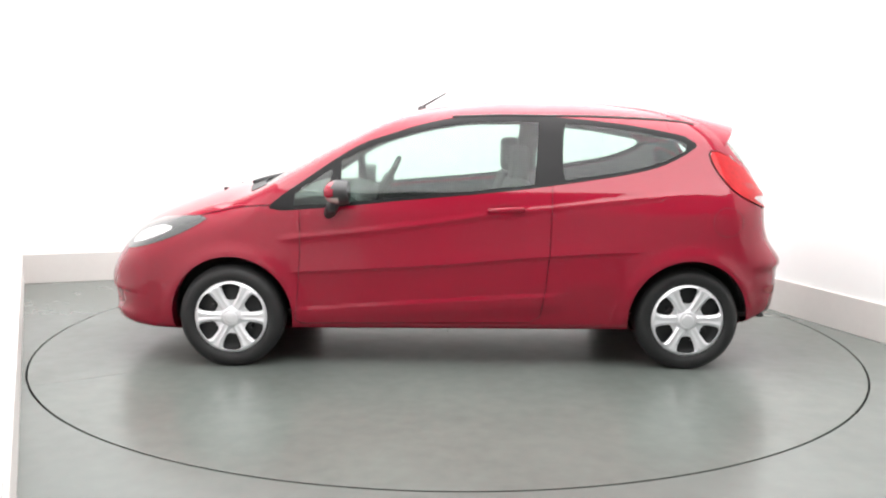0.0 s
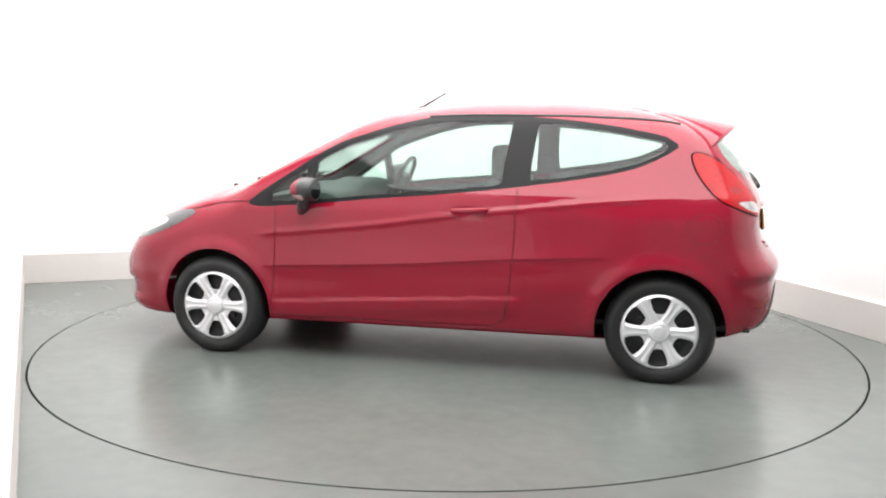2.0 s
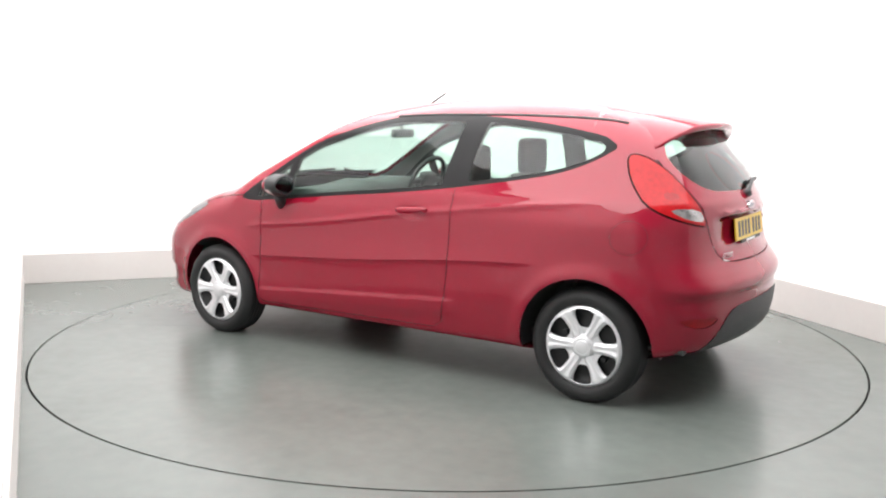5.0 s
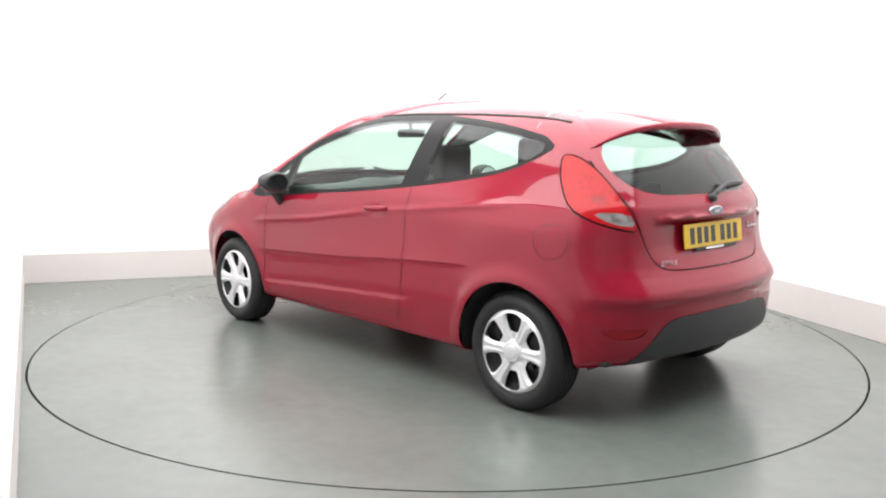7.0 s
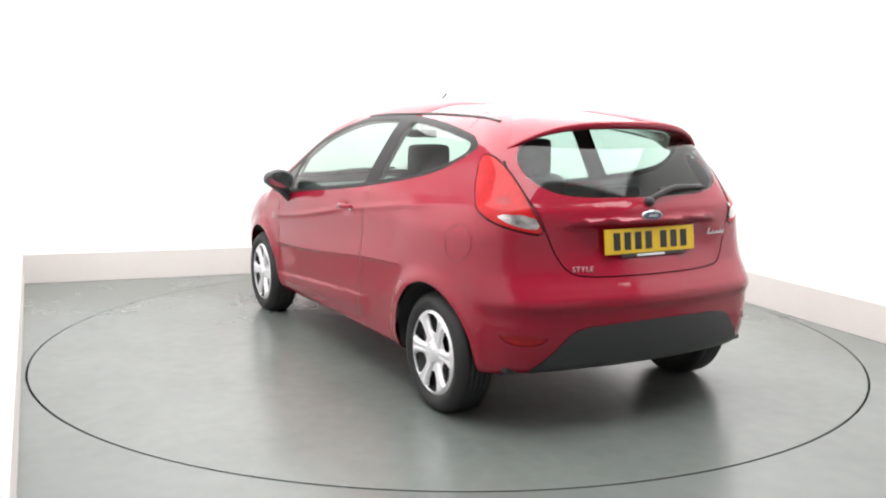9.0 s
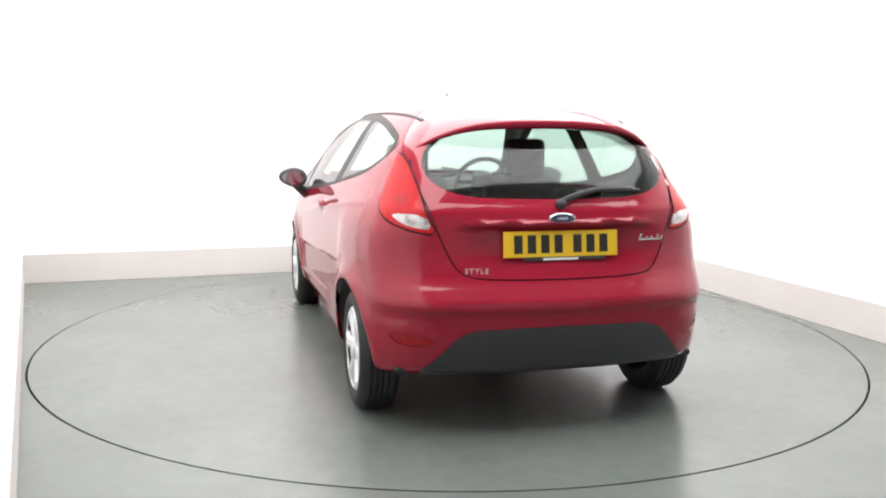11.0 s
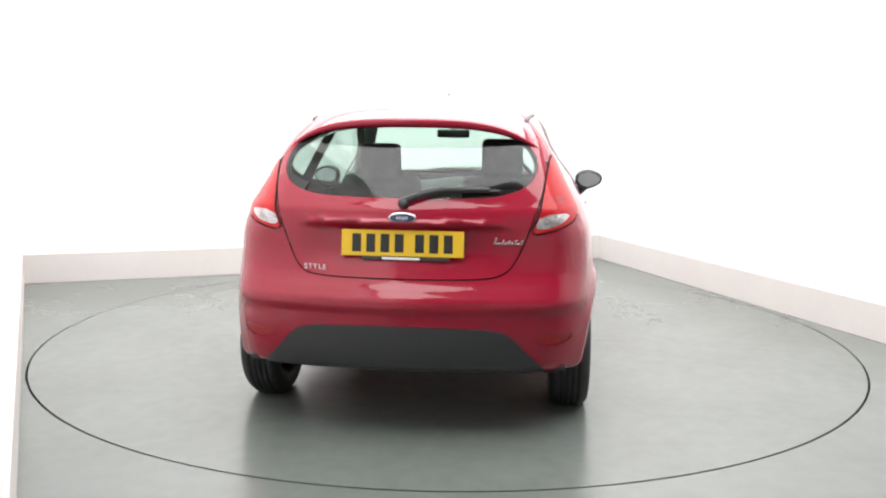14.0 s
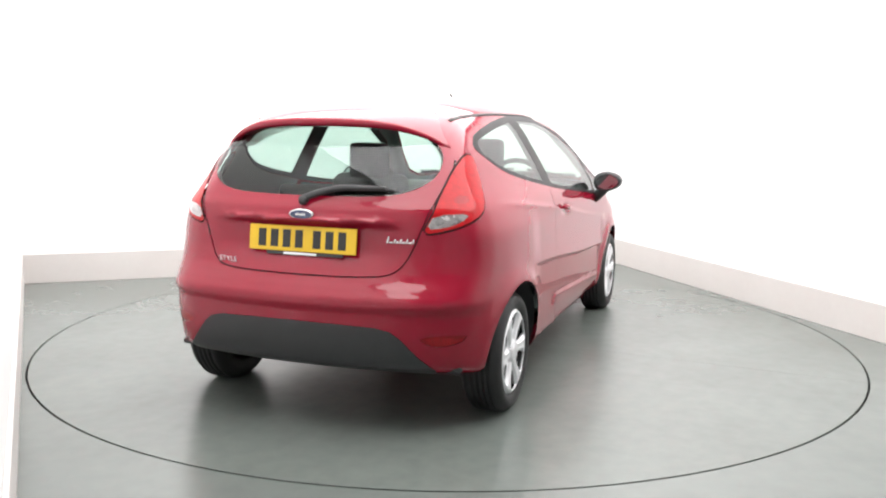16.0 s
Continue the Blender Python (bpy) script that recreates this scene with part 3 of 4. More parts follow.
def make_body():
    bm, layer = build_skin()
    bm.verts.ensure_lookup_table()
    bm.verts.index_update()
    co = np.array([v.co[:] for v in bm.verts])
    for _ in range(2):
        gr = slope(co)
        co = co - np.clip(solid(co[:, 0], co[:, 1], co[:, 2]) / np.maximum((gr ** 2).sum(1), 0.2), -0.004, 0.004)[:, None] * gr * (np.abs(co[:, 1:2]) > 0.001)
    gr = slope(co)
    gr /= np.linalg.norm(gr, axis=1)[:, None]
    groups = {}
    for f in bm.faces:
        groups.setdefault(f[layer], []).append([v.index for v in f.verts])
    bm.free()

    def piece(name, code, material, sides, parent, label="", shift=0.0, both=True):
        """Mesh of all the faces of a code; sides: 1 left, -1 right, or both in one mesh."""
        faces = groups.get(code, [])
        if not faces:
            return None
        used = sorted({i for f in faces for i in f})
        at = {i: k for k, i in enumerate(used)}
        vs, ns, fs = [], [], []
        for sgn in sides:
            o = len(vs)
            m = np.array([1, sgn, 1])
            for i in used:
                vs.append(tuple((co[i] + gr[i] * shift) * m))
                ns.append(tuple(gr[i] * m))
            for f in faces:
                ff = [at[i] + o for i in f]
                fs.append(ff if sgn > 0 else ff[::-1])
        me = bpy.data.meshes.new(name)
        me.from_pydata(vs, [], fs)
        me.materials.append(material)
        me.shade_smooth()
        me.normals_split_custom_set_from_vertices(ns)
        ob = new(name, me)
        ob.parent = parent
        if label:
            ob["label"] = label
        return ob

    both = (1, -1)
    body = piece("body", BODY, RED, both, car, "glossy red painted body shell")
    doors, tails = {}, {}
    for s in both:
        doors[s] = piece("door", DOOR, RED, (s,), car, "glossy red closed door")
        piece("window_trim", FRAME_W, TRIM, (s,), car, "black window surround", 0.001)
        piece("window", GLASS_D, GLASS, (s,), doors[s], "lightly tinted door window")
        piece("quarter_light", GLASS_V, GLASS, (s,), doors[s], "small front quarter light")
        piece("quarter_window", GLASS_Q, GLASS, (s,), car, "tinted rear side window")
        tail = piece("tail_lamp", TAIL, LAMP_RED, (s,), car, "red tail lamp lens", 0.004)
        tails[s] = tail
        piece("reversing_lens", TAIL_C, LAMP_CLEAR, (s,), tail, "clear lower lamp lens", 0.004)
        piece("lamp_cell", CELL, CELL_AND_VENT_RED, (s,), tail, "darker red lamp chamber", 0.003)
        head = piece("headlamp", HEAD, LAMP_DARK, (s,), car, "swept-back clear headlamp", 0.002)
        piece("reflector", HEAD_IN, LAMP_BRIGHT, (s,), head, "bright lamp reflector", 0.001)
        piece("bumper_vent_shade", VENT_SHADE, CELL_AND_VENT_RED, (s,), car, "bumper vent recess, its shade put into a dark red", -0.004)
    tailgate = piece("tailgate", HATCH, RED, both, car, "glossy red closed tailgate")
    piece("rear_window", GLASS_R, REARGLASS, both, tailgate, "tinted rear window with dark edges")
    bumper = piece("rear_bumper", BUMP_R, RED2, both, car, "red painted rear bumper")
    piece("lower_insert", INSERT, BLACK, both, bumper, "matt black lower bumper insert", 0.003)
    piece("front_bumper", BUMP_F, RED2, both, car, "red painted front bumper")
    piece("windscreen", GLASS_W, SCREEN, both, car, "clear windscreen")
    piece("tailgate_gap", GAP_T, SEAM, both, tailgate, "dark gap round the tailgate", -0.006)
    piece("fuel_flap_gap", FLAP, SOFT_SEAM, (1,), car, "round fuel flap outline", -0.001)
    piece("flank_patch", FLAP, RED, (-1,), car)
    for s in both:
        piece("door_gap", GAP, SOFT_SEAM, (s,), doors[s], "narrow gap round the door", -0.004)
        piece("lamp_gap", GAP_L, SEAM, (s,), car, "dark gap round the tail lamp", -0.004)
        piece("bonnet_gap", GAP_B, SEAM, (s,), car, "", -0.005)
        piece("lamp_backing", TAIL, CABIN, (s,), tails[s], "", -0.03)
        piece("door_lining", DOOR, CABIN, (s,), doors[s], "dark inner door panel", -0.05)
        piece("pillar_lining", FRAME_W, CABIN, (s,), car, "dark inner pillar trim", -0.022)
    for code, name in ((BODY, "headlining"), (HATCH, "tailgate_lining")):
        groups[-1] = [f for f in groups[code] if min(co[i][2] for i in f) > 0.80]
        piece(name, -1, LINING if code == BODY else CABIN, both, car, "pale inner roof lining" if code == BODY else "", -0.028)
    return body, doors, tailgate, bumper


body, doors, tailgate, rear_bumper = make_body()


# ---- wheels ----
def make_wheel(place):
    """The wheel's outer face is at 0 along the axle."""
    w = new("wheel")
    w.parent = car
    w.matrix_basis = place
    bm = bmesh.new()
    r = R_TYRE
    prof = [(0.192, -0.015), (0.200, -0.006), (0.215, 0.004), (0.236, 0.008), (0.252, 0.005), (0.266, -0.006), (0.275, -0.020), (r - 0.001, -0.032)]
    for k in range(4):
        c = -0.052 - k * 0.026
        prof += [(r, c + 0.010), (r - 0.007, c + 0.006), (r - 0.007, c + 0.001), (r, c - 0.003)]
    prof += [(r - 0.001, -0.150), (0.272, -0.164), (0.255, -0.176), (0.220, -0.178), (0.192, -0.165)]
    lathe(bm, prof, 80)
    recalc(bm)
    part("tyre", bm, RUBBER, w, "black rubber tyre with grooved tread", True)
    bm = bmesh.new()
    lathe(bm, [(0.194, -0.012), (0.188, -0.02), (0.182, -0.045), (0.150, -0.052), (0.10, -0.045), (0.06, -0.035), (0.0005, -0.035)], 48)
    lathe(bm, [(0.194, -0.16), (0.178, -0.15), (0.178, -0.05)], 48)
    recalc(bm)
    part("rim", bm, STEEL, w, "black steel rim behind the cover", True)
    # the cover: a dished disc with six openings
    bm = bmesh.new()
    layer = bm.faces.layers.int.new("kind")
    n, rs = 168, [0.0005, 0.02, 0.036, 0.046, 0.050, 0.056, 0.062, 0.07, 0.076, 0.082, 0.09, 0.10, 0.108, 0.116, 0.124, 0.132, 0.14, 0.148, 0.156, 0.164, 0.172, 0.178, 0.183, 0.188, 0.193, 0.198, 0.203]
    rings = [[bm.verts.new((rr * math.cos(2 * math.pi * k / n), 0, rr * math.sin(2 * math.pi * k / n))) for k in range(n)] for rr in rs]
    for a, b in zip(rings, rings[1:]):
        for k in range(n):
            bm.faces.new((a[k], b[k], b[(k + 1) % n], a[(k + 1) % n]))
    bm.normal_update()
    for f in bm.faces:
        if f.normal.y < 0:
            f.normal_flip()
    for k in range(6):
        t = math.pi / 2 + k * math.pi / 3
        shape = chaikin([(0.094, -0.024), (0.110, -0.033), (0.150, -0.049), (0.178, -0.050), (0.187, 0.0), (0.178, 0.050), (0.150, 0.049), (0.110, 0.033), (0.094, 0.024), (0.090, 0.0)], 2)
        pts = [(a * math.cos(t) - b * math.sin(t), a * math.sin(t) + b * math.cos(t)) for a, b in shape]
        carve(bm, layer, pts, SIDE, 1, reach=0.012)
    bmesh.ops.delete(bm, geom=[f for f in bm.faces if f[layer]], context="FACES")
    for v in bm.verts:
        rr = math.hypot(v.co.x, v.co.z)
        a = (math.atan2(v.co.z, v.co.x) - math.pi / 2) % (math.pi / 3) - math.pi / 6
        off = abs(a) * rr
        d = -0.004 + 0.018 * math.sin(min(1, rr / 0.19) * math.pi * 0.5) - 0.020 * max(0, (rr - 0.17) / 0.033) ** 2
        if 0.056 < rr < 0.178:
            aw = (math.atan2(v.co.z, v.co.x) - math.pi / 2 + math.pi / 6) % (math.pi / 3) - math.pi / 6
            edge = rr * abs(math.sin(aw)) - float(np.interp(rr, [0.07, 0.09, 0.11, 0.15, 0.18], [0.010, 0.022, 0.033, 0.049, 0.050]))
            d -= 0.014 * max(0.0, 1 - max(edge, 0) / 0.011) ** 1.5
            d -= 0.005 * (1 - min(1, off / 0.020)) * min(1, (rr - 0.056) / 0.03)
        if rr < 0.047:
            d += 0.010
        v.co.y = d - 0.008
    r = bmesh.ops.extrude_face_region(bm, geom=bm.faces[:])
    for v in (g for g in r["geom"] if isinstance(g, bmesh.types.BMVert)):
        v.co.y -= 0.010
    recalc(bm)
    cover = part("wheel_cover", bm, SILVER, w, "silver six-spoke wheel cover", True)
    bm = bmesh.new()
    lathe(bm, [(0.036, -0.002), (0.034, 0.004), (0.028, 0.006), (0.0005, 0.0065)], 32)
    recalc(bm)
    part("hub_cap", bm, SILVER, cover, "round centre cap", True)
    for k in range(4):
        bm = bmesh.new()
        t = k * math.pi / 2 + 0.5
        box(bm, -0.011, 0.011, -0.05, -0.018, -0.011, 0.011, 0.003, pose(0.115 * math.cos(t), 0, 0.115 * math.sin(t)))
        part("wheel_nut", bm, STEEL, w, "", True)
    return w


first_wheel = None
for wx in (WB, -WB):
    for s in (1, -1):
        y = 0.845 if wx > 0 else 0.812
        place = pose(wx, s * y, HUB_Z, 0, 0, 0 if s > 0 else 180)
        if first_wheel is None:
            first_wheel = make_wheel(place)
        else:
            copy_thing(first_wheel, place)
        # inner arch
        bm = bmesh.new()
        yo = float(flank(np.array(wx), np.array(0.6)))
        rows = []
        for k in range(33):
            t = radians(-8 + 196 * k / 32)
            xx, zz = wx + (R_ARCH + 0.003) * math.cos(t), HUB_Z + 0.002 + (R_ARCH + 0.003) * math.sin(t)
            ye = min(yo, float(flank(np.array(xx), np.array(max(zz, 0.25))))) - 0.02
            if abs(xx) > 1.45:
                ye -= 0.075
            rows.append([(xx, s * ye, zz), (xx, s * 0.56, zz), (wx + 0.1 * math.cos(t), s * 0.55, HUB_Z + 0.1 * math.sin(t))])
        vs = [[bm.verts.new(p) for p in r] for r in rows]
        for a, b in zip(vs, vs[1:]):
            for k in range(2):
                bm.faces.new((a[k], a[k + 1], b[k + 1], b[k]))
        part("wheel_arch_liner", bm, CABIN, car, "black wheel arch liner", True)
bm = bmesh.new()
box(bm, -1.42, 1.55, -0.62, 0.62, 0.225, 0.29, 0.02)
part("underbody", bm, CABIN, car, "dark underbody")


# ---- what is fixed to the body ----
def skin_y(x, z):
    """The body's half width at x and z, on its real skin."""
    lo, hi = 0.2, 1.0
    for _ in range(40):
        m = (lo + hi) / 2
        lo, hi = (m, hi) if float(solid(np.array(x), np.array(m), np.array(z))) < 0 else (lo, m)
    return lo


def skin_x(y, z):
    """The rear skin's place along the car at y and z."""
    lo, hi = -2.2, -0.9
    for _ in range(40):
        m = (lo + hi) / 2
        lo, hi = (lo, m) if float(solid(np.array(m), np.array(y), np.array(z))) < 0 else (m, hi)
    return lo


def skin_z(x, y):
    lo, hi = 0.5, 1.6
    for _ in range(40):
        m = (lo + hi) / 2
        lo, hi = (m, hi) if float(solid(np.array(x), np.array(y), np.array(m))) < 0 else (lo, m)
    return lo


def loft(bm, rows, closed_rows=False, caps=True):
    vs = [[bm.verts.new(p) for p in r] for r in rows]
    n = len(vs[0])
    for a, b in zip(vs, vs[1:]):
        for k in range(n if closed_rows else n - 1):
            bm.faces.new((a[k], a[(k + 1) % n], b[(k + 1) % n], b[k]))
    if caps and closed_rows:
        bm.faces.new(vs[0][::-1])
        bm.faces.new(vs[-1])
    return recalc(bm)


def make_spoiler():
    bm = bmesh.new()
    rows = []
    n = 36
    for k in range(n + 1):
        y = -0.568 + 1.136 * k / n
        xt = -1.630 + 0.30 * y * y + 0.6 * y ** 4
        zt = 1.348 - 0.08 * y * y - 0.95 * y ** 4
        z0 = skin_z(-1.14, y)
        zm = (z0 * 0.42 + zt * 0.58) + 0.008
        xm = -1.14 * 0.42 + xt * 0.58
        th = 0.036 * (1 - 0.55 * (abs(y) / 0.568) ** 3)
        rows.append([(-1.14, y, z0 - 0.012), (-1.15, y, z0 + 0.0005), (xm, y, zm), (xt + 0.010, y, zt), (xt, y, zt - 0.006), (xt + 0.002, y, zt - th * 0.8), (xt + 0.016, y, zt - th), (xt + 0.10, y, zt - th - 0.004), (-1.25, y, min(zt - th, z0 - 0.05))])
    loft(bm, rows, True)
    part("roof_spoiler", bm, RED, tailgate, "red roof spoiler over the rear window", True)


make_spoiler()


def make_mirror(s):
    hold = bmesh.new()
    cap, glow = bmesh.new(), bmesh.new()
    nu, nv = 28, 18
    c = Vector((0.640, 0.912, 0.966))

    def at(i, j):
        u, v = 2 * math.pi * i / nu, -math.pi / 2 + math.pi * j / nv
        e = lambda w, p: math.copysign(abs(w) ** p, w)
        x = e(math.cos(v), 0.8) * e(math.cos(u), 0.8)
        y = e(math.cos(v), 0.8) * e(math.sin(u), 0.8)
        z = e(math.sin(v), 0.85)
        k = 1 - 0.30 * max(0, y)                     # slimmer towards its outer end
        px = max(x * 0.085, -0.048)
        return Vector((c.x + px, s * (c.y + y * 0.092), c.z + z * 0.066 * k + 0.004 * y))

    for j in range(nv):
        for i in range(nu):
            q = [at(i, j), at(i + 1, j), at(i + 1, j + 1), at(i, j + 1)]
            m = sum(q, Vector()) / 4
            if m.x < c.x - 0.030:
                t = hold
            elif m.z > c.z - 0.024 and m.x > c.x + 0.032:
                t = cap
            elif c.z - 0.052 < m.z <= c.z - 0.024 and m.x > c.x + 0.005 and abs(m.y) > 0.88:
                t = glow
            else:
                t = hold
            t.faces.new([t.verts.new(p) for p in q])
    for b in (hold, cap, glow):
        bmesh.ops.remove_doubles(b, verts=b.verts, dist=1e-5)
        recalc(b)
    # foot
    for a, b, r in (((0.715, 0.80, 0.835), (0.665, 0.895, 0.925), 0.032), ((0.665, 0.895, 0.925), (0.652, 0.905, 0.95), 0.034)):
        tube(hold, [(a[0], s * a[1], a[2]), (b[0], s * b[1], b[2])], r, 12)
    mirror = part("door_mirror", hold, BLACK, car, "door mirror with red cap and black housing", True)
    part("mirror_cap", cap, RED, mirror, "red painted mirror cap", True)
    part("indicator", glow, ORANGE, mirror, "pale side indicator lens", True)
    bm = bmesh.new()
    ring = [(0.5918, s * (0.912 + 0.074 * math.cos(2 * math.pi * k / 32)), 0.966 + 0.050 * math.sin(2 * math.pi * k / 32) * (1 - 0.25 * max(0, math.cos(2 * math.pi * k / 32)))) for k in range(32)]
    loft(bm, [ring, [(p[0] - 0.0015, p[1], p[2]) for p in ring]], True)
    part("mirror_glass", bm, MIRROR, mirror, "mirror glass")


def make_handle(s):
    bm = bmesh.new()
    rows = []
    for k in range(13):
        t = k / 12
        x = -0.140 - 0.20 * t
        b = math.sin(math.pi * t) ** 0.5
        z = 0.868 + 0.010 * t
        y = skin_y(-0.05, 0.87) * 0.3 + skin_y(-0.42, 0.88) * 0.7 + 0.004 + 0.018 * b
        h = 0.010 + 0.006 * b
        rows.append([(x, s * (y + h * 0.5 * math.cos(a)), z + h * math.sin(a)) for a in (i * math.pi / 4 for i in range(8))])
    loft(bm, rows, True)
    part("door_handle", bm, RED, doors[s], "red painted door handle", True)


for s in (1, -1):
    make_mirror(s)
    make_handle(s)
    # black roof strips
    bm = bmesh.new()
    rows = []
    for k in range(25):
        x = 0.05 - 1.36 * k / 24
        y = 0.53 * float(plan_high(np.array(x)))
        z = skin_z(x, y)
        rows.append([(x, s * (y - 0.011), z - 0.006), (x, s * (y - 0.009), z + 0.006), (x, s * (y + 0.008), z + 0.004), (x, s * (y + 0.011), z - 0.009)])
    loft(bm, rows, True)
    part("roof_strip", bm, BLACK, car, "black roof moulding", True)


def make_plate():
    x = skin_x(0.0, 0.826) - 0.012
    tilt = pose(x, 0, 0.826, 0, 7, 0)
    bm = bmesh.new()
    box(bm, -0.004, 0.004, -0.26, 0.26, -0.0555, 0.0555, 0.003, tilt)
    plate = part("number_plate", bm, YELLOW, tailgate, "yellow rear number plate")
    w, gap = 0.046, 0.0145
    y = 0.26 - 0.042
    for k in range(7):
        if k == 4:
            y -= 0.026
        bm = bmesh.new()
        box(bm, -0.0052, -0.0042, y - w + 0.004, y - 0.004, -0.0385, 0.0385, 0, tilt)
        part("plate_bar", bm, INK, plate)
        y -= w + gap
    bm = bmesh.new()
    box(bm, -0.005, 0.003, -0.20, 0.17, -0.071, -0.0575, 0.002, tilt)
    part("plate_holder", bm, BLACK, tailgate, "black plate holder strip")
    bm = bmesh.new()
    box(bm, -0.007, -0.0052, -0.075, 0.085, -0.069, -0.059, 0, tilt)
    part("holder_mark", bm, SILVER, plate, "pale unreadable strip")


make_plate()


def make_badges():
    bm = bmesh.new()
    x = skin_x(0.0, 0.935) - 0.003
    ov = lambda a, b, d: [(x - d, a * math.cos(2 * math.pi * k / 40), 0.934 + b * math.sin(2 * math.pi * k / 40)) for k in range(40)]
    loft(bm, [ov(0.060, 0.0245, -0.006), ov(0.060, 0.0245, 0.004), ov(0.055, 0.020, 0.007)], True)
    badge = part("badge", bm, CHROME, tailgate, "oval chrome-rimmed badge", True)
    bm = bmesh.new()
    loft(bm, [ov(0.053, 0.019, 0.006), ov(0.052, 0.018, 0.0085)], True)
    part("badge_field", bm, BLUE, badge, "dark blue oval")
    bm = bmesh.new()
    rng = random.Random(3)
    for k in range(5):
        y = -0.022 + 0.010 * k
        box(bm, -0.0008, 0.0008, y, y + 0.006, -0.004 - rng.random() * 0.003, 0.004 + rng.random() * 0.005, 0, pose(x - 0.009, 0, 0.934))
    part("badge_mark", bm, CHROME, badge)
    # model script as plain slanted bars
    y0 = -0.385
    for k, (w, h) in enumerate(((0.007, 0.030), (0.018, 0.007), (0.006, 0.018), (0.012, 0.009), (0.007, 0.018), (0.012, 0.008), (0.006, 0.022), (0.012, 0.008), (0.007, 0.018))):
        bm = bmesh.new()
        yc = y0 - w / 2
        xs = skin_x(abs(yc), 0.838) - 0.002
        vs = box(bm, -0.003, 0.003, -w / 2, w / 2, -0.012, -0.012 + h, 0.0015)
        for v in bm.verts:
            v.co.y -= v.co.z * 0.3
            v.co += Vector((xs, yc, 0.838))
        part("script_bar", bm, CHROME, tailgate)
        y0 -= w + 0.004
    # trim level lettering
    cu = bpy.data.curves.new("lettering", "FONT")
    cu.body, cu.size, cu.extrude, cu.space_character = "STYLE", 0.032, 0.0015, 1.25
    tmp = bpy.data.objects.new("lettering", cu)
    me = bpy.data.meshes.new_from_object(tmp)
    bpy.data.objects.remove(tmp)
    me.materials.append(SILVER)
    ob = new("lettering", me)
    ob.parent = tailgate
    ob["label"] = "small silver lettering STYLE"
    a = math.atan(2 * 0.24 * 0.36)
    ob.matrix_basis = Matrix.Translation((skin_x(0.425, 0.712) - 0.004, 0.425, 0.708)) @ Matrix.Rotation(-math.pi / 2 - a, 4, "Z") @ Matrix.Rotation(math.pi / 2 + 0.12, 4, "X")


make_badges()


def make_wipers():
    bm = bmesh.new()
    p = []
    for k in range(9):
        t = k / 8
        y, z = 0.004 - 0.365 * t, 1.000 + 0.052 * min(1, t * 2.2) ** 0.8
        p.append((skin_x(abs(y), z) - 0.020 - 0.006 * math.sin(math.pi * t), y, z))
    rows = []
    for k, q in enumerate(p):
        h = 0.017 - 0.007 * k / 8
        rows.append([(q[0] + 0.010 * math.cos(a), q[1], q[2] + h * math.sin(a)) for a in (i * math.pi / 4 for i in range(8))])
    loft(bm, rows, True)
    arm = part("rear_wiper", bm, BLACK, tailgate, "black rear wiper arm", True)
    bm = bmesh.new()
    lathe(bm, [(0.0005, 0.018), (0.017, 0.016), (0.022, 0.006), (0.022, -0.03)], 20, "z")
    bmesh.ops.transform(bm, matrix=pose(skin_x(0, 0.995) - 0.012, 0.0, 0.995, 0, -70, 0), verts=bm.verts)
    part("wiper_pivot", recalc(bm), BLACK, arm, "", True)
    bm = bmesh.new()
    tube(bm, [(skin_x(abs(y), 1.045) - 0.010, y, 1.046) for y in (-0.08, -0.2, -0.3, -0.40)], 0.007, 6)
    part("wiper_blade", bm, BLACK, arm)
    # front wipers and the black cowl
    for y0 in (0.28, -0.30):
        bm = bmesh.new()
        q = [(1.24 - 0.2 * y0 * y0, y0, skin_z(1.22, abs(y0)) + 0.010), (1.17, y0 - 0.12, skin_z(1.17, abs(y0 - 0.12)) + 0.010), (1.11, y0 - 0.42 if y0 > 0 else y0 + 0.06, skin_z(1.11, 0.2) + 0.004)]
        tube(bm, q, 0.014, 8, 0.008)
        part("front_wiper", bm, BLACK, car, "black front wiper arm", True)
    bm = bmesh.new()
    rows = []
    for k in range(25):
        y = -0.60 + 1.2 * k / 24
        x1 = 1.17 - 0.20 * y * y
        rows.append([(x, y, skin_z(x, abs(y)) + 0.003) for x in (x1 + 0.075, x1 + 0.05, x1 + 0.02, x1 - 0.01)])
    loft(bm, rows)
    part("cowl", bm, BLACK, car, "black scuttle panel below the windscreen", True)
    for y in (0.22, -0.22):
        bm = bmesh.new()
        box(bm, 1.395, 1.42, y - 0.012, y + 0.012, skin_z(1.41, 0.22) - 0.004, skin_z(1.41, 0.22) + 0.010, 0.004)
        part("washer_jet", bm, BLACK, car, "", True)


make_wipers()
bm = bmesh.new()
za = skin_z(0.235, 0.0)
lathe(bm, [(0.030, -0.01), (0.026, 0.012), (0.012, 0.022), (0.0005, 0.024)], 20, "z")
bmesh.ops.transform(bm, matrix=pose(0.235, 0, za), verts=bm.verts)
aerial = part("aerial", recalc(bm), BLACK, car, "black roof aerial", True)
bm = bmesh.new()
tube(bm, [(0.238, 0, za + 0.012), (0.09, 0, za + 0.098)], 0.0075, 8, 0.005)
part("aerial_base", bm, BLACK, aerial, "", True)
bm = bmesh.new()
tube(bm, [(0.09, 0, za + 0.098), (-0.155, 0, za + 0.245)], 0.003, 6, 0.0022)
part("aerial_whip", bm, SILVER, aerial, "thin pale aerial whip", True)


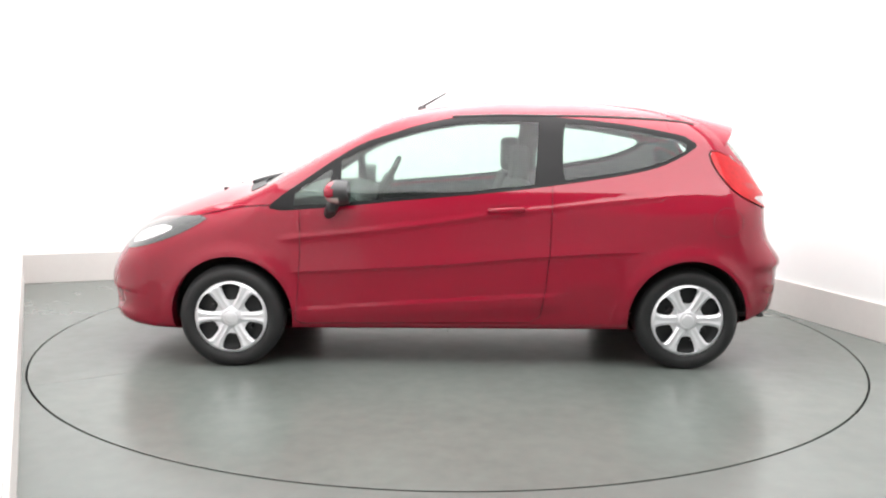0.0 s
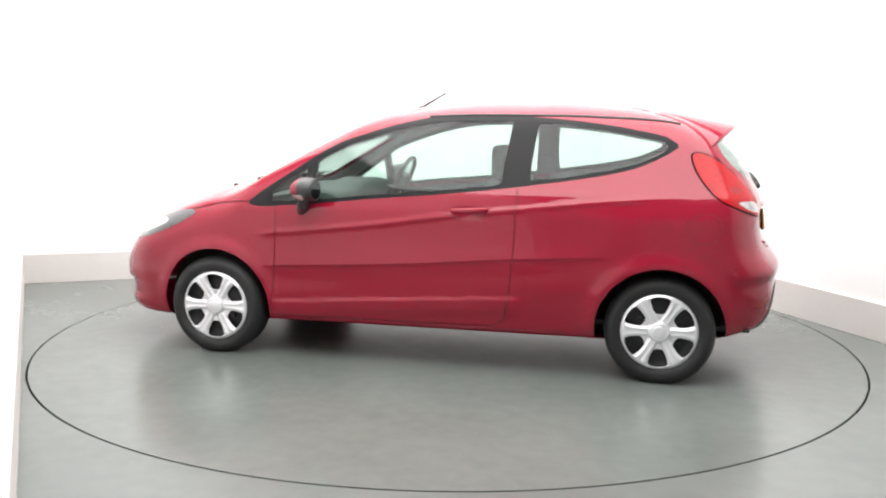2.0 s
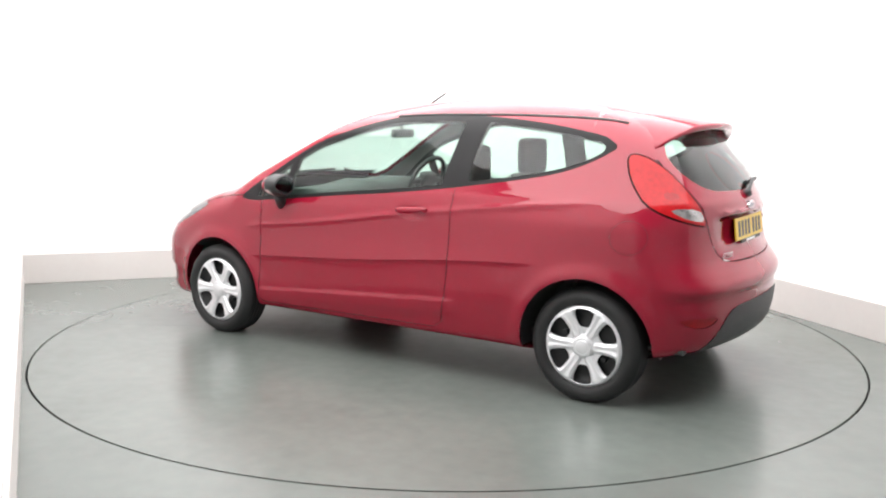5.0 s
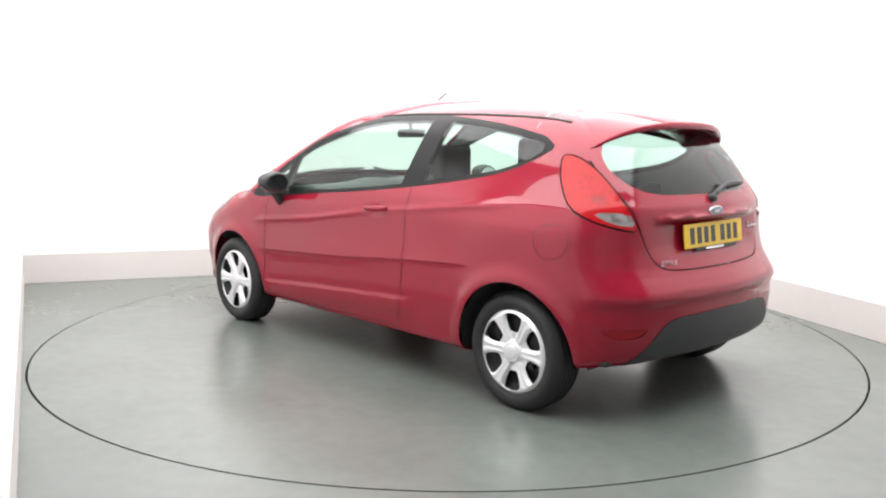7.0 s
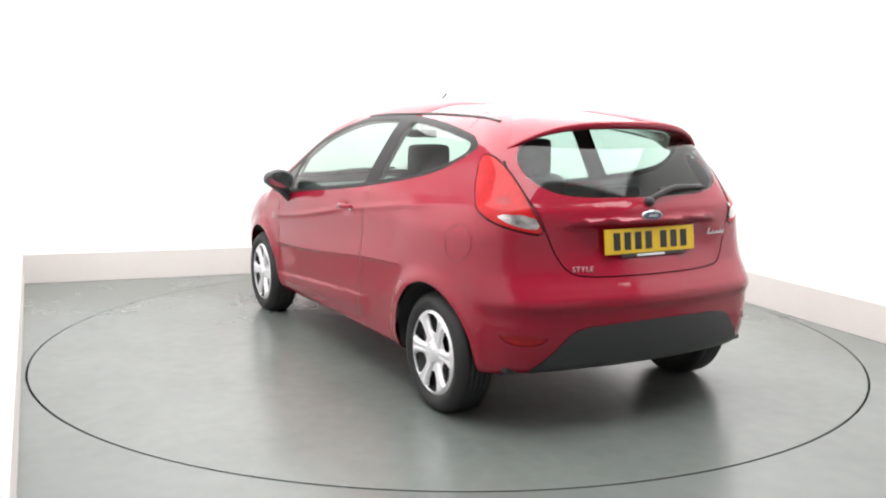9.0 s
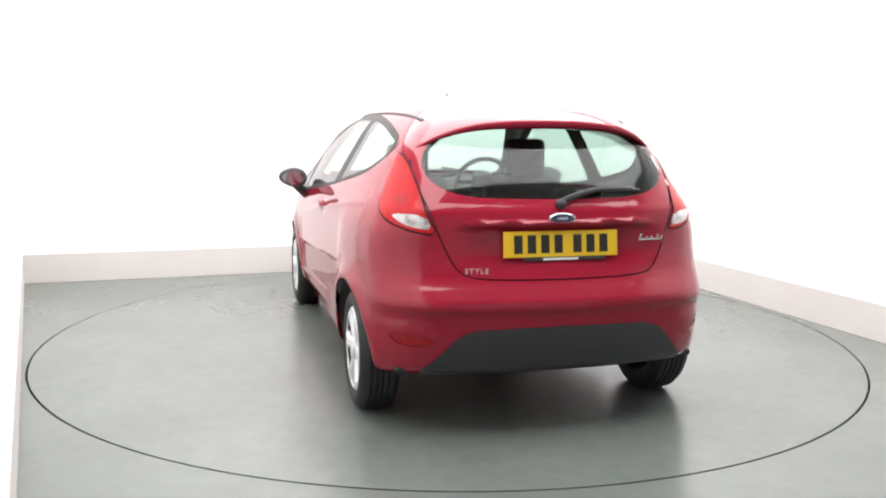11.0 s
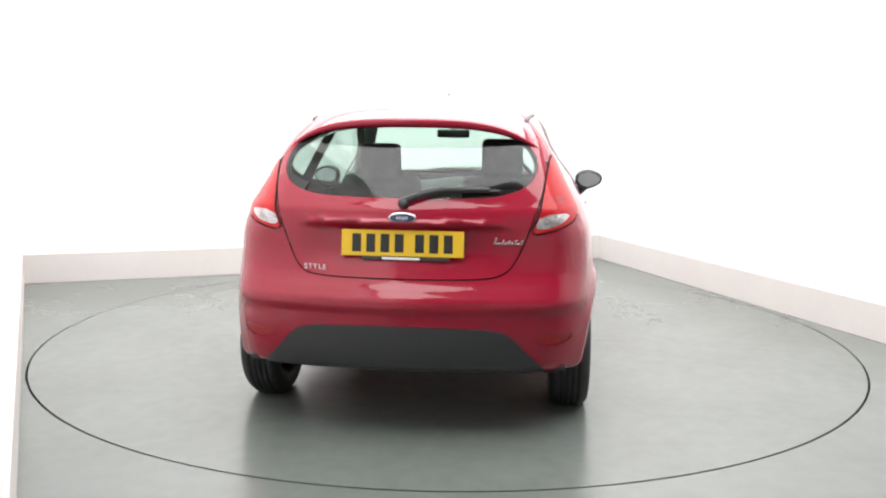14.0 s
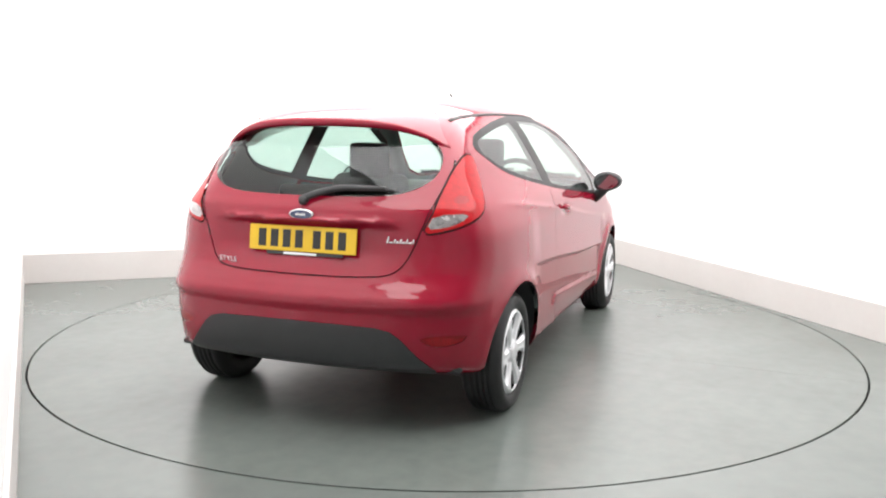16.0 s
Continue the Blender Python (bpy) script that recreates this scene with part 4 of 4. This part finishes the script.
# ---- the cabin ----
def seat_cushion(bm, x0, x1, y0, y1, z0, z1, r, m=None):
    box(bm, x0, x1, y0, y1, z0, z1, r, m)


def make_front_seat(y, top):
    seat = new("front_seat")
    seat.parent = car
    seat["label"] = "dark grey cloth front seat"
    bm = bmesh.new()
    seat_cushion(bm, -0.22, 0.30, y - 0.25, y + 0.25, 0.36, 0.52, 0.06)
    part("cushion", bm, CLOTH, seat, "", True)
    bm = bmesh.new()
    m = pose(-0.17, y, 0.45, 0, -17, 0)
    seat_cushion(bm, -0.075, 0.065, -0.235, 0.235, 0.0, 0.60, 0.06, m)
    part("backrest", bm, CLOTH, seat, "", True)
    bm = bmesh.new()
    seat_cushion(bm, -0.395, -0.285, y - 0.118, y + 0.118, top - 0.22, top, 0.042)
    part("headrest", bm, CLOTH, seat, "", True)


make_front_seat(0.352, 1.212)
make_front_seat(-0.358, 1.246)
bench = new("rear_seat")
bench.parent = car
bench["label"] = "dark grey cloth rear bench"
bm = bmesh.new()
seat_cushion(bm, -1.0, -0.52, -0.60, 0.60, 0.36, 0.54, 0.06)
part("cushion", bm, CLOTH, bench, "", True)
for y0, y1 in ((-0.60, 0.09), (0.10, 0.60)):
    bm = bmesh.new()
    seat_cushion(bm, -0.08, 0.07, y0, y1, 0.0, 0.50, 0.05, pose(-0.98, 0, 0.46, 0, -20, 0))
    part("backrest", bm, CLOTH, bench, "", True)
for y in (0.34, -0.34):
    bm = bmesh.new()
    seat_cushion(bm, -1.20, -1.12, y - 0.13, y + 0.13, 0.91, 1.015, 0.035)
    part("headrest", bm, CLOTH, bench, "", True)
bm = bmesh.new()
loft(bm, [[(-1.18, s * 0.62, 0.90), (-1.70, s * 0.50, 0.935), (-1.70, s * 0.50, 0.915), (-1.18, s * 0.62, 0.88)] for s in (-1, 1)], True)
part("parcel_shelf", bm, CABIN, car, "dark parcel shelf")
bm = bmesh.new()
rows = []
for k in range(17):
    y = -0.70 + 1.4 * k / 16
    hump = 0.035 * math.exp(-((y + 0.36) / 0.17) ** 2) + 0.03 * math.exp(-(y / 0.13) ** 2)
    e = 0.22 * y * y
    rows.append([(1.08 - e, y, 0.70), (1.08 - e, y, 0.90), (0.90 - e, y, 0.925 + hump), (0.68 - e * 0.5, y, 0.93 + hump), (0.60 - e * 0.5, y, 0.90 + hump), (0.57, y, 0.80), (0.62, y, 0.62), (0.80, y, 0.45)])
loft(bm, rows, True)
part("dashboard", bm, CABIN, car, "dark moulded dashboard", True)
bm = bmesh.new()
box(bm, 0.10, 0.75, -0.12, 0.12, 0.26, 0.62, 0.04)
part("centre_console", bm, CABIN, car, "", True)
wheel = bmesh.new()
m = pose(0.475, -0.355, 0.94, 0, -27, 0)
ring = []
for k in range(40):
    t = 2 * math.pi * k / 40
    ring.append([m @ Vector((0.016 * math.sin(a), (0.178 + 0.016 * math.cos(a)) * math.cos(t), (0.178 + 0.016 * math.cos(a)) * math.sin(t))) for a in (i * math.pi / 4 for i in range(8))])
loft(wheel, ring + [ring[0]], True, False)
box(wheel, -0.03, 0.035, -0.07, 0.07, -0.06, 0.06, 0.02, m)
box(wheel, -0.008, 0.012, -0.17, 0.17, -0.018, 0.018, 0.006, m)
box(wheel, -0.008, 0.012, -0.02, 0.02, -0.17, 0.0, 0.006, m)
part("steering_wheel", wheel, CABIN, car, "dark steering wheel", True)
bm = bmesh.new()
box(bm, 0.40, 0.435, -0.108, 0.108, 1.238, 1.292, 0.014)
tube(bm, [(0.42, 0, 1.27), (0.43, 0, 1.35)], 0.012, 8)
part("inside_mirror", bm, CABIN, car, "dark inside mirror behind the windscreen", True)
bm = bmesh.new()
box(bm, -1.70, 0.98, -0.70, 0.70, 0.275, 0.30, 0.01)
part("cabin_floor", bm, CABIN, car, "dark cabin carpet")

THETA0, RATE = 180.368, -6.880
CAR_SHIFT = pose(-0.0635, 0.0091, 0)


# the drive runs a little ahead of even speed in the middle of the turn
AHEAD = curve([0, 2, 4, 6, 7.5, 9.2, 11.4, 13, 14.5, 16], [0, 0.43, 0.82, 1.12, 1.20, 0.98, 0.64, 0.41, 0.18, 0])


def motions():
    turns = [(k * 0.25, pose(0, 0, 0, 0, 0, THETA0 + RATE * k * 0.25 + float(AHEAD(k * 0.25)))) for k in range(65)]
    walk(turntable, turns)
    walk(car, [(t, m @ CAR_SHIFT) for t, m in turns])


motions()
